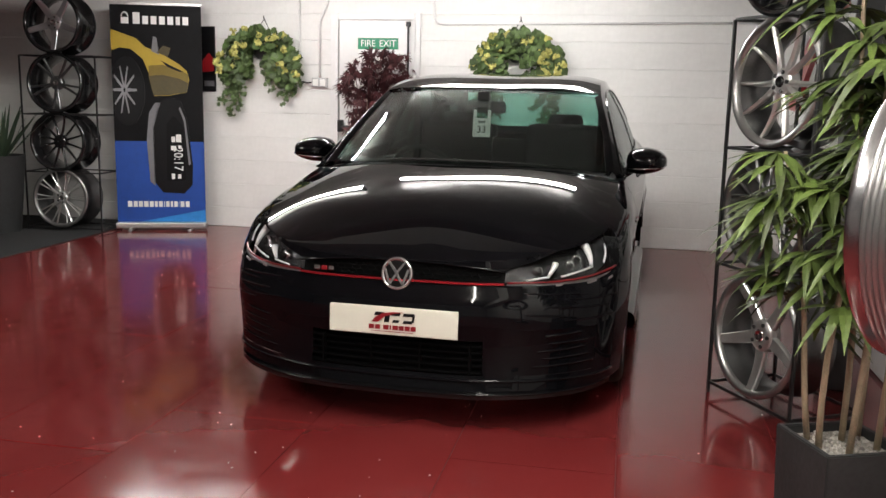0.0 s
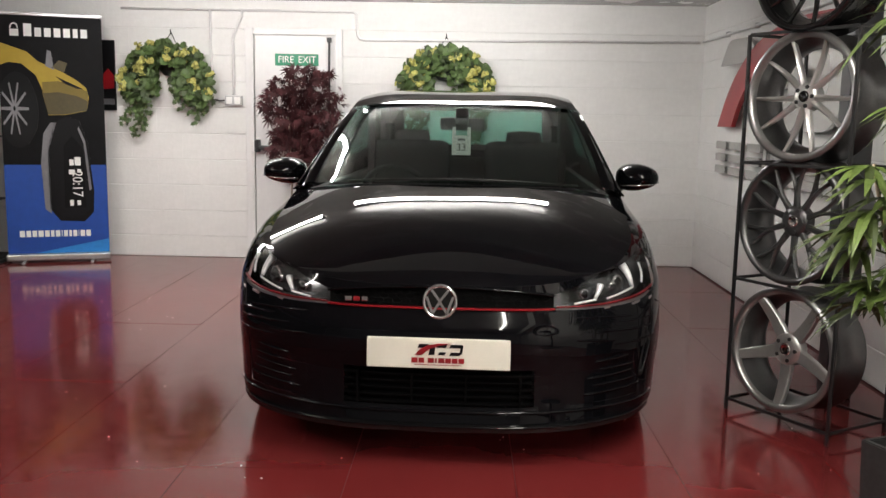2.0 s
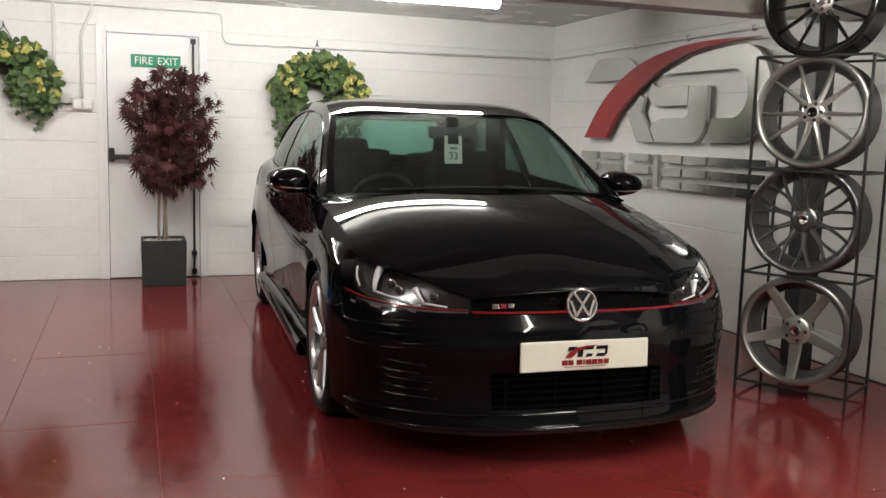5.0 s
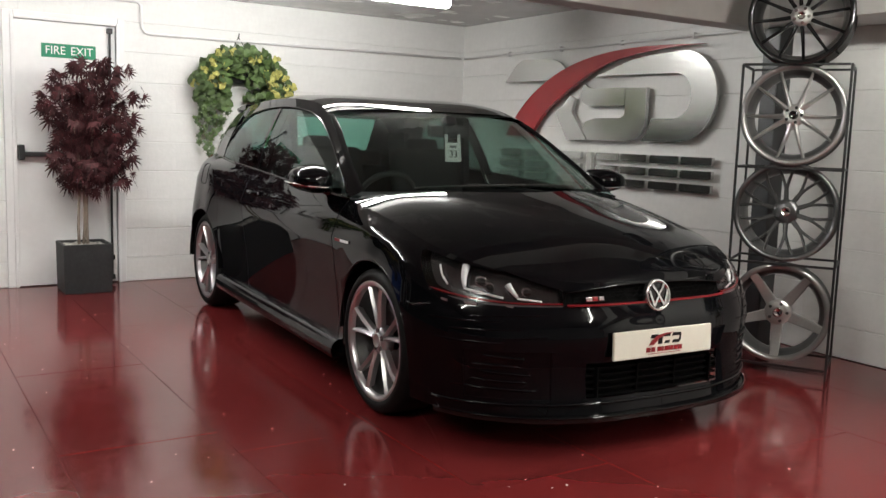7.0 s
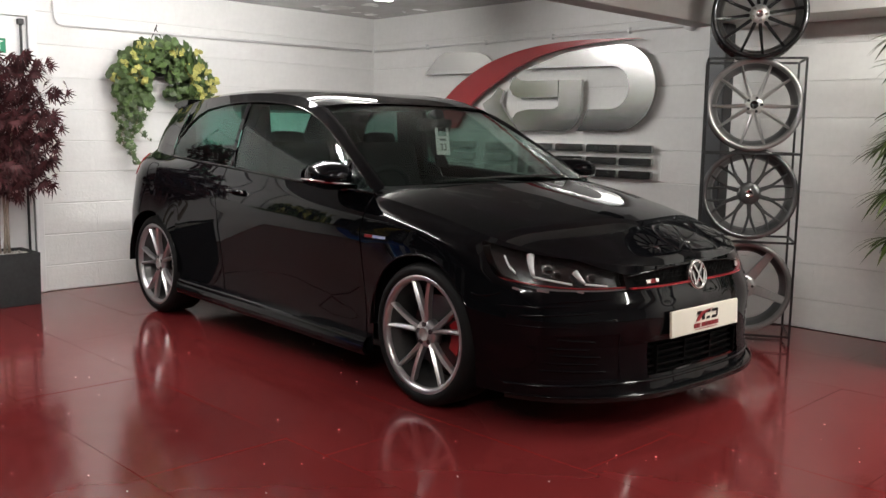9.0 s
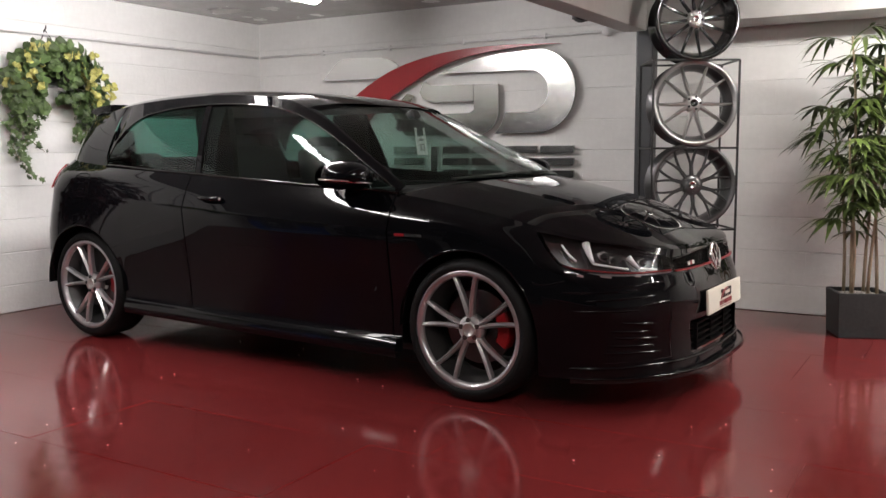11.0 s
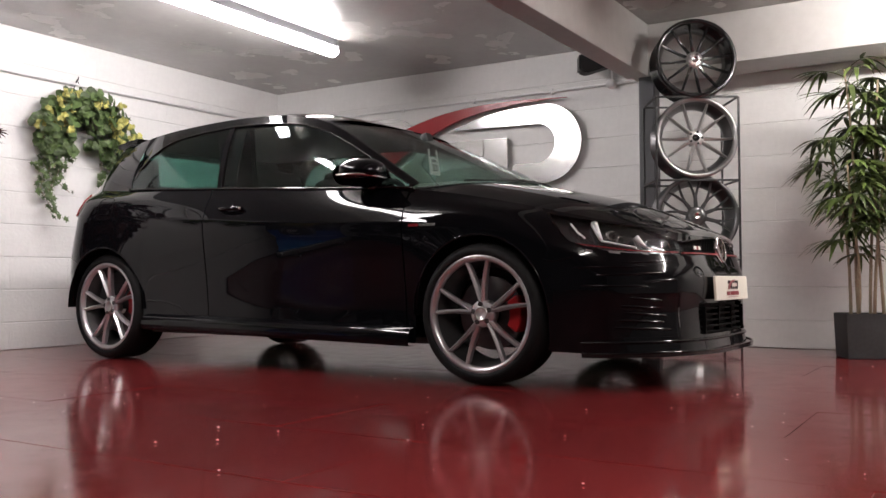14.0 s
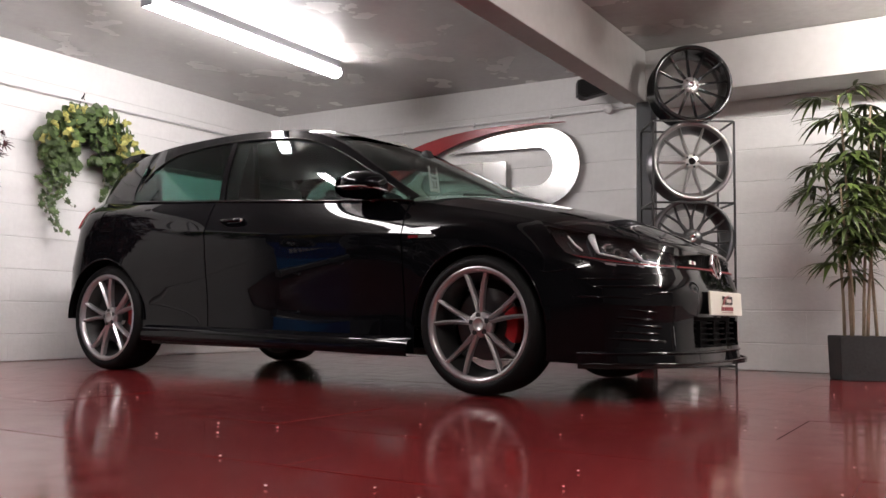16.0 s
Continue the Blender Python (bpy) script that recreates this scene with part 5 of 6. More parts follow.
STYLE_FIVE = {"spokes": [(5, 90, 0, 0, .062, .042, .03, 1.0, .046, .012, .022, .012)], "hub": .07, "hub_y": .036, "cap_mat": M_CHROME}
STYLE_TWELVE = {"spokes": [(12, 15, 0, 0, .02, .013, .05, 1.0, .044, .016, .018, .012)], "hub": .062, "hub_y": .034, "cap_mat": M_CHROME, "bolt_mat": M_CHROME}
STYLE_TOP = dict(STYLE_TWELVE, hub_mat=M_GUNMETAL, hub=.055)
STYLE_DOUBLE = {"spokes": pair(5, 90, 6, 9, .02, .018, .03, .03, .016, .02, .004), "hub": .062, "hub_y": .028, "cap_mat": M_CHROME}
STYLE_MULTI = {"spokes": pair(10, 0, 3, 6, .012, .010, .05, .03, .016, .016, .004), "hub": .06, "hub_y": .026, "cap_mat": M_CHROME}


def car_wheels(car):
    for y in AXLES:
        for s in (-1, 1):
            m = pose(s * .748, y, HUB_Z, 0, 0, 90 if s > 0 else -90) @ pose(0, 0, 0, 0, (31 if y < 1 else 25), 0)
            bm = nb()
            lathe(bm, [(.262, -.110), (.272, -.117), (.290, -.115), (.306, -.102), (.3145, -.087), (.3175, -.04), (.3175, .04), (.3145, .087), (.306, .102), (.290, .115), (.272, .117), (.262, .110)], 72)
            w = part("wheel", bm, M_RUBBER, car, "road wheel with silver twin-spoke alloy and low tyre", smooth=True, m=m)
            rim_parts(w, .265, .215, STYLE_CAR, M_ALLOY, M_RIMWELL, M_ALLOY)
            bm = nb()
            lathe(bm, [(.05, .0), (.165, .0), (.165, .022), (.05, .022)], 48, closed=True)
            part("brake_disc", bm, M_DISC, w, smooth=False)
            # caliper sits at the trailing side, so it is placed in the car's frame
            bm = nb()
            n = 8
            a0 = 0.0 if y < 1 else 0.15
            inner = [(.112 * math.cos(a), .112 * math.sin(a)) for a in np.linspace(-.48 + a0, .48 + a0, n)]
            outer = [(.17 * math.cos(a), .17 * math.sin(a)) for a in np.linspace(-.52 + a0, .52 + a0, n)]
            prism(bm, inner + outer[::-1], -.035, .04)
            bmesh.ops.bevel(bm, geom=bm.edges[:], offset=.005, segments=1, affect="EDGES")
            part("brake_caliper", bm, M_CALIPER, car, "red brake caliper", m=pose(s * .748, y, HUB_Z, 0, 0, 90 if s > 0 else -90) @ Matrix.Diagonal((-s, 1, 1, 1)))


def build_car():
    car = thing("car", CAR_M, "gloss black three-door hatchback parked on the red floor", "car")
    doors, lenses = car_body(car)
    car_front(car, lenses)
    car_cabin(car, doors)
    car_under(car)
    car_inside(car)
    car_wheels(car)
    tag = thing("price_tag", CAR_M @ pose(0, .83, 1.145, -8, 0, 0), "white hanging stock tag with a printed number in the windscreen", "tag")
    bm = nb()
    box(bm, -.05, .05, -.002, .002, -.075, .03, bevel=.0015)
    part("card", bm, M_WHITE, tag)
    for s in (-1, 1):
        bm = nb()
        box(bm, s * .04 - .009, s * .04 + .009, -.002, .002, .031, .075, bevel=.0015)
        part("hook", bm, M_WHITE, tag)
    lettering("33", .055, M_PRINTDARK, tag, pose(0, -.0035, -.035, 90, 0, 0), .0005)
    bm = nb()
    box(bm, -.02, .02, -.0035, -.0022, .002, .014)
    part("printed_bar", bm, M_PRINTGREY, tag)
    return car


build_car()


# ---------------------------------------------------------------- wheel racks
def build_rack(m, width, depth, tiers, label):
    r = thing("wheel_rack", m, label, "rack", "wheel racks")
    rod = .0064
    top = tiers[-1]
    for x in (-width / 2, width / 2):
        for y in (0, depth):
            bm = nb()
            box(bm, x - rod, x + rod, y - rod, y + rod, 0, top, bevel=.002)
            part("upright", bm, M_BLACKMETAL, r)
    for z in tiers:
        for y in (0, depth):
            bm = nb()
            box(bm, -width / 2 + rod, width / 2 - rod, y - rod * .8, y + rod * .8, z - rod, z + rod, bevel=.002)
            part("cross_bar", bm, M_BLACKMETAL, r)
        for x in (-width / 2, width / 2):
            bm = nb()
            box(bm, x - rod * .8, x + rod * .8, rod, depth - rod, z - rod, z + rod, bevel=.002)
            part("side_bar", bm, M_BLACKMETAL, r)
    return r


def alloy(m, R, width, style, face, barrel, label, lip=None, ribs=0):
    w = thing("alloy_wheel", m, label, "alloy wheel", "alloy wheels on display")
    rim_parts(w, R, width, style, face, barrel, lip)
    for i in range(ribs):
        y = -width / 2 + .03 + (width - .06) * i / (ribs - 1)
        bm = nb()
        lathe(bm, [(R - .004, y - .006), (R + .006, y), (R - .004, y + .006)], 56)
        part("barrel_rib", bm, face, w, smooth=True)
    return w


RACK_R = pose(-.690, -4.165, 0, 0, 0, -59.2)
build_rack(RACK_R, .525, .36, (.05, .595, 1.10, 1.635), "black square-rod display rack holding alloy wheels")
for z, R, st, face, barrel, lab, tilt in (
        (.327, .262, STYLE_FIVE, M_GUNMETAL, M_ANTHRACITE, "bright silver five-spoke alloy wheel on a rack", 0),
        (.868, .262, STYLE_MESH, M_ANTHRACITE, M_ANTHRACITE, "anthracite mesh-spoke alloy wheel on a rack", 6),
        (1.374, .262, STYLE_TEN, M_GUNMETAL, M_BARREL, "silver ten-spoke alloy wheel on a rack", 0),
        (1.882, .258, STYLE_TOP, M_BLACKALLOY, M_BLACKALLOY, "gloss black multi-spoke alloy wheel standing on top of a rack", 8)):
    alloy(RACK_R @ pose(0, .105, z, -3, 0, 0) @ pose(0, 0, 0, 0, tilt, 0), R, .2, st, face, barrel, lab, M_LIP if face is M_GUNMETAL else face)

RACK_L = pose(-6.21, -.78, 0, 0, 0, 3)
build_rack(RACK_L, .72, .34, (.03, .535, 1.05, 1.565), "black square-rod display rack holding four alloy wheels")
for z, R, st, face, barrel, lab, lip in (
        (.305, .262, STYLE_MULTI, M_GUNMETAL, M_BARREL, "grey chrome multi-spoke alloy wheel on a rack", M_LIP),
        (.81, .262, dict(STYLE_TWELVE, cap_mat=M_GLOSSBLACK, bolt_mat=M_BLACKALLOY), M_BLACKALLOY, M_BLACKALLOY, "gloss black many-spoke alloy wheel on a rack", M_BLACKALLOY),
        (1.325, .262, STYLE_DOUBLE, M_ANTHRACITE, M_BLACKALLOY, "dark five twin-spoke alloy wheel on a rack", M_BLACKALLOY),
        (1.845, .265, STYLE_FIVE, M_ALLOY, M_BLACKALLOY, "black and machined silver five-spoke wheel on top of a rack", M_BLACKALLOY)):
    alloy(RACK_L @ pose(0, .08, z, -2, 0, 0), R, .28, st, face, barrel, lab, lip)


# a single stand beyond the palm, of which the ribbed chrome wheel comes into view
st = thing("wheel_stand", pose(-.52, -6.32, 0), "black pole stand with a hub peg for one wheel", "stand")
bm = nb()
lathe(bm, [(0, 0), (.2, 0), (.2, .012), (.03, .02), (0, .02)], 32)
bmesh.ops.transform(bm, matrix=Matrix.Rotation(math.radians(90), 4, "X"), verts=bm.verts[:])
bmesh.ops.recalc_face_normals(bm, faces=bm.faces[:])
part("base", bm, M_BLACKMETAL, st)
bm = nb()
cyl(bm, (0, 0, .015), (0, 0, 1.12), .018)
part("pole", bm, M_BLACKMETAL, st, smooth=True)
bm = nb()
cyl(bm, (0, 0, 1.08), (-.3, .02, 1.08), .02)
part("peg", bm, M_BLACKMETAL, st, smooth=True)
alloy(pose(-.625, -6.32, 1.11, 0, 0, 48), .266, .24, STYLE_MULTI, M_LIP, M_RIBBED, "chrome wheel with a ribbed barrel on a pole stand", M_RIBBED, ribs=18)


# ---------------------------------------------------------------- wall sign
def build_wall_sign():
    """Stand-off dealer emblem of cut steel shapes with a red swoosh, and a row of plain blocks under it. Local x runs along the wall, z up."""
    s = thing("wall_sign", pose(-.004, 0, 0, 0, 0, -90), "large brushed steel and red emblem on the white wall", "wall sign")

    def plate(name, outline, material, y0=-.06, y1=-.032, label=""):
        bm = nb()
        prism(bm, outline, y0, y1)
        bmesh.ops.triangulate(bm, faces=bm.faces[:])
        return part(name, bm, material, s, label)

    def arc(cx, cz, rx, rz, a0, a1, n=14):
        return [(cx + rx * math.cos(math.radians(a0 + (a1 - a0) * i / n)), cz + rz * math.sin(math.radians(a0 + (a1 - a0) * i / n))) for i in range(n + 1)]

    plate("steel_flag", [(.77, 1.692), (1.336, 1.689), (1.46, 1.725), (1.579, 1.765), (1.50, 1.825), (1.394, 1.858), (1.03, 1.872), (.96, 1.857), (.915, 1.83)], M_BRUSH)
    # swoosh: two arcs meeting at the tip
    lower = [(1.17, 1.235), (1.265, 1.359), (1.433, 1.496), (1.629, 1.604), (1.878, 1.726), (2.115, 1.80), (2.342, 1.837), (2.609, 1.862), (2.994, 1.872)]
    upper = [(2.994, 1.872), (2.606, 1.888), (2.337, 1.887), (2.05, 1.868), (1.744, 1.818), (1.483, 1.74), (1.28, 1.644), (1.083, 1.517), (.955, 1.40), (.81, 1.235)]
    lc, uc = Curve([(a, 0, b) for a, b in lower]), Curve([(a, 0, b) for a, b in upper])
    plate("red_swoosh", [(p[0], p[2]) for p in (lc.at(i / 24) for i in range(25))] + [(p[0], p[2]) for p in (uc.at(i / 24) for i in range(1, 25))], M_RED, -.072, -.038, "red gloss swoosh")
    # leg of the first figure
    plate("steel_leg", [(1.468, 1.433), (1.56, 1.485), (1.642, 1.56), (1.70, 1.535), (1.66, 1.44), (1.86, 1.215), (1.62, 1.215)], M_BRUSH)
    # hooked middle figure
    plate("steel_hook_upper", [(1.80, 1.645), (1.86, 1.615), (1.94, 1.607), (2.255, 1.607), (2.255, 1.475), (1.87, 1.475), (1.80, 1.50), (1.76, 1.56)], M_BRUSH)
    plate("steel_hook", [(2.262, 1.605), (2.475, 1.60), (2.478, 1.42)] + arc(2.30, 1.395, .178, .18, 0, -90, 8) + [(1.87, 1.215), (1.80, 1.31), (1.84, 1.36), (1.95, 1.385), (2.22, 1.385), (2.262, 1.41)], M_BRUSH)
    # large bowed figure
    outer = arc(2.80, 1.532, .31, .308, 88, -90, 24)
    inner = arc(2.735, 1.537, .157, .155, -90, 88, 20)
    plate("steel_bow", [(2.30, 1.80), (2.50, 1.825)] + outer + [(2.44, 1.22), (2.50, 1.29), (2.535, 1.382)] + inner + [(2.05, 1.70), (1.93, 1.695)], M_BRUSH)
    # row of plain blocks
    for x, w in ((.735, .27), (1.08, .29), (1.50, .29), (1.86, .06), (1.97, .24), (2.235, .265), (2.53, .275), (2.825, .275)):
        for k in range(3 if w > .1 else 1):
            z0, z1 = (.885 + .092 * k, .885 + .092 * k + .056) if w > .1 else (.885, 1.125)
            plate("steel_bar", [(x, z0), (x + w - .012, z0), (x + w, z0 + .012), (x + w, z1), (x + .012, z1), (x, z1 - .012)], M_BRUSH, -.05, -.022)
    for x, z in ((.95, 1.8), (1.2, 1.6), (1.9, 1.8), (2.0, 1.3), (2.9, 1.4), (2.5, 1.3), (2.3, 1.5), (1.6, 1.35), (2.9, 1.7)):
        bm = nb()
        cyl(bm, (x, -.03, z), (x, .0, z), .01)
        part("stand_off", bm, M_STEEL, s)


build_wall_sign()


# ---------------------------------------------------------------- banner and picture
def build_banner():
    b = thing("roller_banner", pose(-5.443, -.42, 0, 0, 0, 19) @ Matrix.Diagonal((.945, 1, 1, 1)), "roller banner printed with a yellow car and a key fob", "banner")
    bm = nb()
    box(bm, -.43, .43, -.06, .06, .018, .075, bevel=.012)
    part("cassette", bm, M_STEEL, b, "silver aluminium cassette")
    for x in (-.28, .28):
        bm = nb()
        box(bm, x - .015, x + .015, -.16, .16, .0, .018, bevel=.004)
        part("foot", bm, M_STEEL, b)
    bm = nb()
    box(bm, -.425, .425, -.008, .008, 2.03, 2.055, bevel=.004)
    part("top_rail", bm, M_STEEL, b)
    bm = nb()
    cyl(bm, (0, .03, .07), (0, .03, 2.04), .009)
    part("pole", bm, M_STEEL, b)
    bm = nb()
    box(bm, -.42, .42, -.002, .002, .076, 2.03)
    part("printed_sheet", bm, M_BANNER_BLACK, b, "charcoal and blue printed sheet")
    flat = lambda pts, mt, lay, name="print": part(name, (lambda bm: (prism(bm, pts, -.0024 - .0006 * lay, -.0021), bm)[1])(nb()), mt, b)
    flat([(-.42, .076), (.42, .076), (.42, .82), (-.42, .82)], M_BANNER_BLUE, 1, "blue_field")
    flat([(-.2, .076), (.42, .076), (.42, .19), (.2, .15)], M_BANNER_CYAN, 2, "light_blue_field")
    # yellow car, seen at a slant, with dark glass and a wheel
    flat([(-.42, 1.815), (-.19, 1.74), (-.11, 1.667), (.085, 1.585), (.2, 1.52), (.275, 1.46), (.295, 1.38), (.27, 1.27), (.1, 1.235), (-.04, 1.23), (-.08, 1.434), (-.13, 1.556), (-.24, 1.645), (-.34, 1.655), (-.42, 1.625)], M_YELLOW, 2, "yellow_car")
    flat([(-.08, 1.41), (.05, 1.42), (.2, 1.39), (.285, 1.35), (.27, 1.272), (.1, 1.238), (-.04, 1.233)], M_YELLOWDARK, 4, "dark_bumper")
    flat([(-.08, 1.5), (.05, 1.51), (.2, 1.47), (.285, 1.43), (.29, 1.36), (.27, 1.272), (.1, 1.238), (-.04, 1.233), (-.08, 1.4)], M_OLIVE, 3, "shaded_flank")
    flat([(.03, 1.55), (.14, 1.5), (.25, 1.45), (.2, 1.452), (.1, 1.49)], M_PRINTDARK, 4, "printed_headlamp")
    flat([(.0, 1.62), (.06, 1.68), (.13, 1.66), (.1, 1.58)], M_YELLOWDARK, 3, "wing_mirror")
    flat([(-.05, 1.63), (-.03, 1.76), (.0, 1.75), (.02, 1.6)], M_PRINTGREY, 3, "aerial")
    c = [(-.285 + .165 * math.cos(a), 1.27 + .31 * math.sin(a)) for a in np.linspace(0, 2 * math.pi, 28)[:-1]]
    flat([(max(x, -.42), z) for x, z in c], M_PRINTDARK, 5, "printed_tyre")
    for i in range(10):
        a = 2 * math.pi * i / 10
        flat([(-.31 + .012 * math.cos(a - .7), 1.28 + .025 * math.sin(a - .7)), (max(-.418, -.31 + .115 * math.cos(a - .05)), 1.28 + .22 * math.sin(a - .05)), (max(-.418, -.31 + .115 * math.cos(a + .05)), 1.28 + .22 * math.sin(a + .05)), (-.31 + .012 * math.cos(a + .7), 1.28 + .025 * math.sin(a + .7))], M_PRINTSILVER, 6, "printed_spoke")
    # key fob
    fob = [(-.06, .45), (.02, .35), (.22, .34), (.30, .42), (.31, .60), (.27, 1.0), (.21, 1.19), (.1, 1.22), (.0, 1.17), (-.06, .95)]
    flat([(-.12, .83), (-.1, .45), (-.05, .41), (-.05, .95), (.02, 1.17), (-.03, 1.17), (-.09, 1.08)], M_PRINTGREY, 5, "fob_side")
    flat(fob, M_PRINTDARK, 5, "key_fob")
    flat([(.06, .46), (.24, .46), (.23, .96), (.14, 1.06), (.07, .98)], M_BANNER_BLACK, 6, "fob_screen")
    flat([(.27, .60), (.29, .62), (.25, 1.02), (.20, 1.14), (.19, 1.12), (.235, 1.0)], M_PRINTGREY, 6, "fob_edge")
    lettering("20:17", .11, M_WHITE, b, pose(.17, -.0068, .66, 90, 90, 0) @ Matrix.Diagonal((.9, 1.1, 1, 1)), .0002)
    for x, z, w, h in ((.13, .84, .035, .05), (.18, .85, .05, .07), (.13, .76, .05, .04), (.19, .77, .03, .03), (.12, .5, .03, .05), (.18, .5, .03, .04)):
        flat([(x - w / 2, z - h / 2), (x + w / 2, z - h / 2), (x + w / 2, z + h / 2), (x - w / 2, z + h / 2)], M_WHITE, 7, "screen_mark")
    # names as plain bars
    x = -.21
    for w in (.075, .065, .065, .065, .065, .05, .065):
        flat([(x, 1.865), (x + w - .012, 1.865), (x + w - .012, 1.935 + (.03 if w > .07 else 0)), (x, 1.935 + (.03 if w > .07 else 0))], M_WHITE, 2, "name_bar")
        x += w + .012
    flat([(-.32, 1.865), (-.25, 1.865), (-.25, 1.92), (-.32, 1.92)], M_WHITE, 2, "name_mark")
    lock = [(-.285 + .03 * math.cos(a), 1.925 + .04 * math.sin(a)) for a in np.linspace(0, math.pi, 9)]
    bm = nb()
    tube(bm, [(p[0], -.003, p[1]) for p in lock], .006, 6)
    part("name_mark", bm, M_WHITE, b)
    x = -.32
    for w in (.05, .045, .045, .05, .045, .035, .045, .015, .04, .03, .04, .012, .045, .045):
        flat([(x, .215), (x + w - .008, .215), (x + w - .008, .268), (x, .268)], M_WHITE, 3, "name_bar")
        x += w + .004


build_banner()


def build_picture():
    p = thing("wall_picture", pose(-5.38, -.004, 1.58), "black wall poster with a red shape", "poster")
    bm = nb()
    box(bm, -.31, .31, -.02, 0, -.3, .3, bevel=.004)
    part("board", bm, M_PRINTDARK, p)
    bm = nb()
    prism(bm, [(.1, -.13), (.3, -.11), (.3, .0), (.25, .06), (.18, -.02), (.1, -.04)], -.023, -.0205)
    part("red_print", bm, M_RED, p)
    bm = nb()
    box(bm, .2, .3, -.023, -.0205, -.25, -.2)
    part("grey_print", bm, M_PRINTGREY, p)


build_picture()


# ---------------------------------------------------------------- plants
def planter(parent, w, h, z_soil, taper=0.94):
    """A square planter with thick walls, open at the top."""
    bm = nb()
    a, b, t = w / 2 * taper, w / 2, .022
    ring = lambda r, z: [(-r, -r, z), (r, -r, z), (r, r, z), (-r, r, z)]
    vs = [[bm.verts.new(p) for p in ring(r, z)] for r, z in ((a, 0), (b, h), (b - t, h), (a - t, .03))]
    for p, q in zip(vs, vs[1:]):
        for k in range(4):
            bm.faces.new((p[k], p[(k + 1) % 4], q[(k + 1) % 4], q[k]))
    bm.faces.new(vs[0][::-1])
    bm.faces.new(vs[-1])
    bmesh.ops.bevel(bm, geom=[e for e in bm.edges if e.calc_length() > .05], offset=.004, segments=2, affect="EDGES")
    part("planter", bm, M_POT, parent, "dark slate-grey square planter")
    rng = random.Random(3)
    bm = nb()
    for _ in range(260):
        r = rng.uniform(.007, .014)
        x, y = rng.uniform(-b + t + r, b - t - r) * .97, rng.uniform(-b + t + r, b - t - r) * .97
        bmesh.ops.create_icosphere(bm, subdivisions=1, radius=r, matrix=pose(x, y, z_soil + rng.uniform(-.006, .004), rng.uniform(0, 90), 0, rng.uniform(0, 90)) @ Matrix.Diagonal((1, .8, .6, 1)))
    box(bm, -b + t, b - t, -b + t, b - t, z_soil - .03, z_soil - .002)
    tagged(part("gravel", bm, M_GRAVEL, parent, "pale gravel"), kind="stuff")


def blade(bm, base, way, up, length, width, droop=.3, fold=.15, steps=5):
    """A lance-shaped leaf with a folded midrib, drooping towards its tip."""
    way, up = Vector(way).normalized(), Vector(up)
    side = way.cross(up)
    if side.length < .01:
        side = way.cross(Vector((1, 0, 0)))
    side.normalize()
    nrm = side.cross(way)
    left, mid, right = [], [], []
    for i in range(steps + 1):
        f = i / steps
        w = width * (math.sin(math.pi * min(1, f ** .75)) * .5 + .02)
        c = Vector(base) + way * (length * f) + Vector((0, 0, -1)) * (droop * length * f * f)
        mid.append(bm.verts.new(c - nrm * w * fold))
        left.append(bm.verts.new(c + side * w))
        right.append(bm.verts.new(c - side * w))
    for i in range(steps):
        bm.faces.new((mid[i], left[i], left[i + 1], mid[i + 1]))
        bm.faces.new((right[i], mid[i], mid[i + 1], right[i + 1]))


def build_palm():
    rng = random.Random(21)
    p = thing("potted_palm", pose(-.53, -5.10, 0, 0, 0, 22), "tall artificial bamboo palm with drooping green leaves in a dark planter", "potted plant")
    planter(p, .285, .262, .235)
    stems = [((-.13, -.05), (-.08, -.12), 1.42), ((-.04, -.12), (.02, -.1), 1.66), ((.02, .02), (.0, .1), 1.73), ((.10, -.08), (.17, -.16), 1.62), ((.12, .08), (.2, .12), 1.35), ((-.10, .09), (-.2, .12), 1.15)]
    leaves = nb()
    for (bx, by), (tx, ty), h in stems:
        bx, by = bx * .68, by * .68
        pts = [(bx + (tx - bx) * f + .018 * math.sin(5 * f + bx * 30), by + (ty - by) * f + .018 * math.cos(4 * f + by * 30), .24 + (h - .24) * f) for f in np.linspace(0, 1, 9)]
        bm = nb()
        tube(bm, pts, .0105, 8, .55)
        part("stem", bm, M_STEM, p, smooth=True)
        n = int(14 * h)
        for i in range(n):
            f = .36 + .64 * ((i + rng.random() * .6) / n) ** .85
            base = Vector(np.array([np.interp(f, np.linspace(0, 1, 9), [q[k] for q in pts]) for k in range(3)]))
            az = rng.uniform(0, 2 * math.pi)
            way = Vector((math.cos(az), math.sin(az), rng.uniform(.15, .75))).normalized()
            ln = rng.uniform(.06, .15)
            tip = base + way * ln
            tube(leaves, [base, base + way * ln * .5 + Vector((0, 0, .008)), tip], .0032, 4, .6)
            k = rng.randint(7, 10)
            for j in range(k):
                a = (j / (k - 1) - .5) * 2.5
                d = (Matrix.Rotation(a, 3, "Z") @ Vector((way.x, way.y, way.z * .3))).normalized()
                at = tip - way * ln * .12 * abs(a)
                blade(leaves, at, d + Vector((0, 0, rng.uniform(-.25, .1))), (0, 0, 1), rng.uniform(.16, .245) * (1 - .18 * abs(a)), rng.uniform(.023, .033), rng.uniform(.2, .8))
    part("foliage", leaves, M_PALM, p, "drooping lance-shaped green leaves")


build_palm()


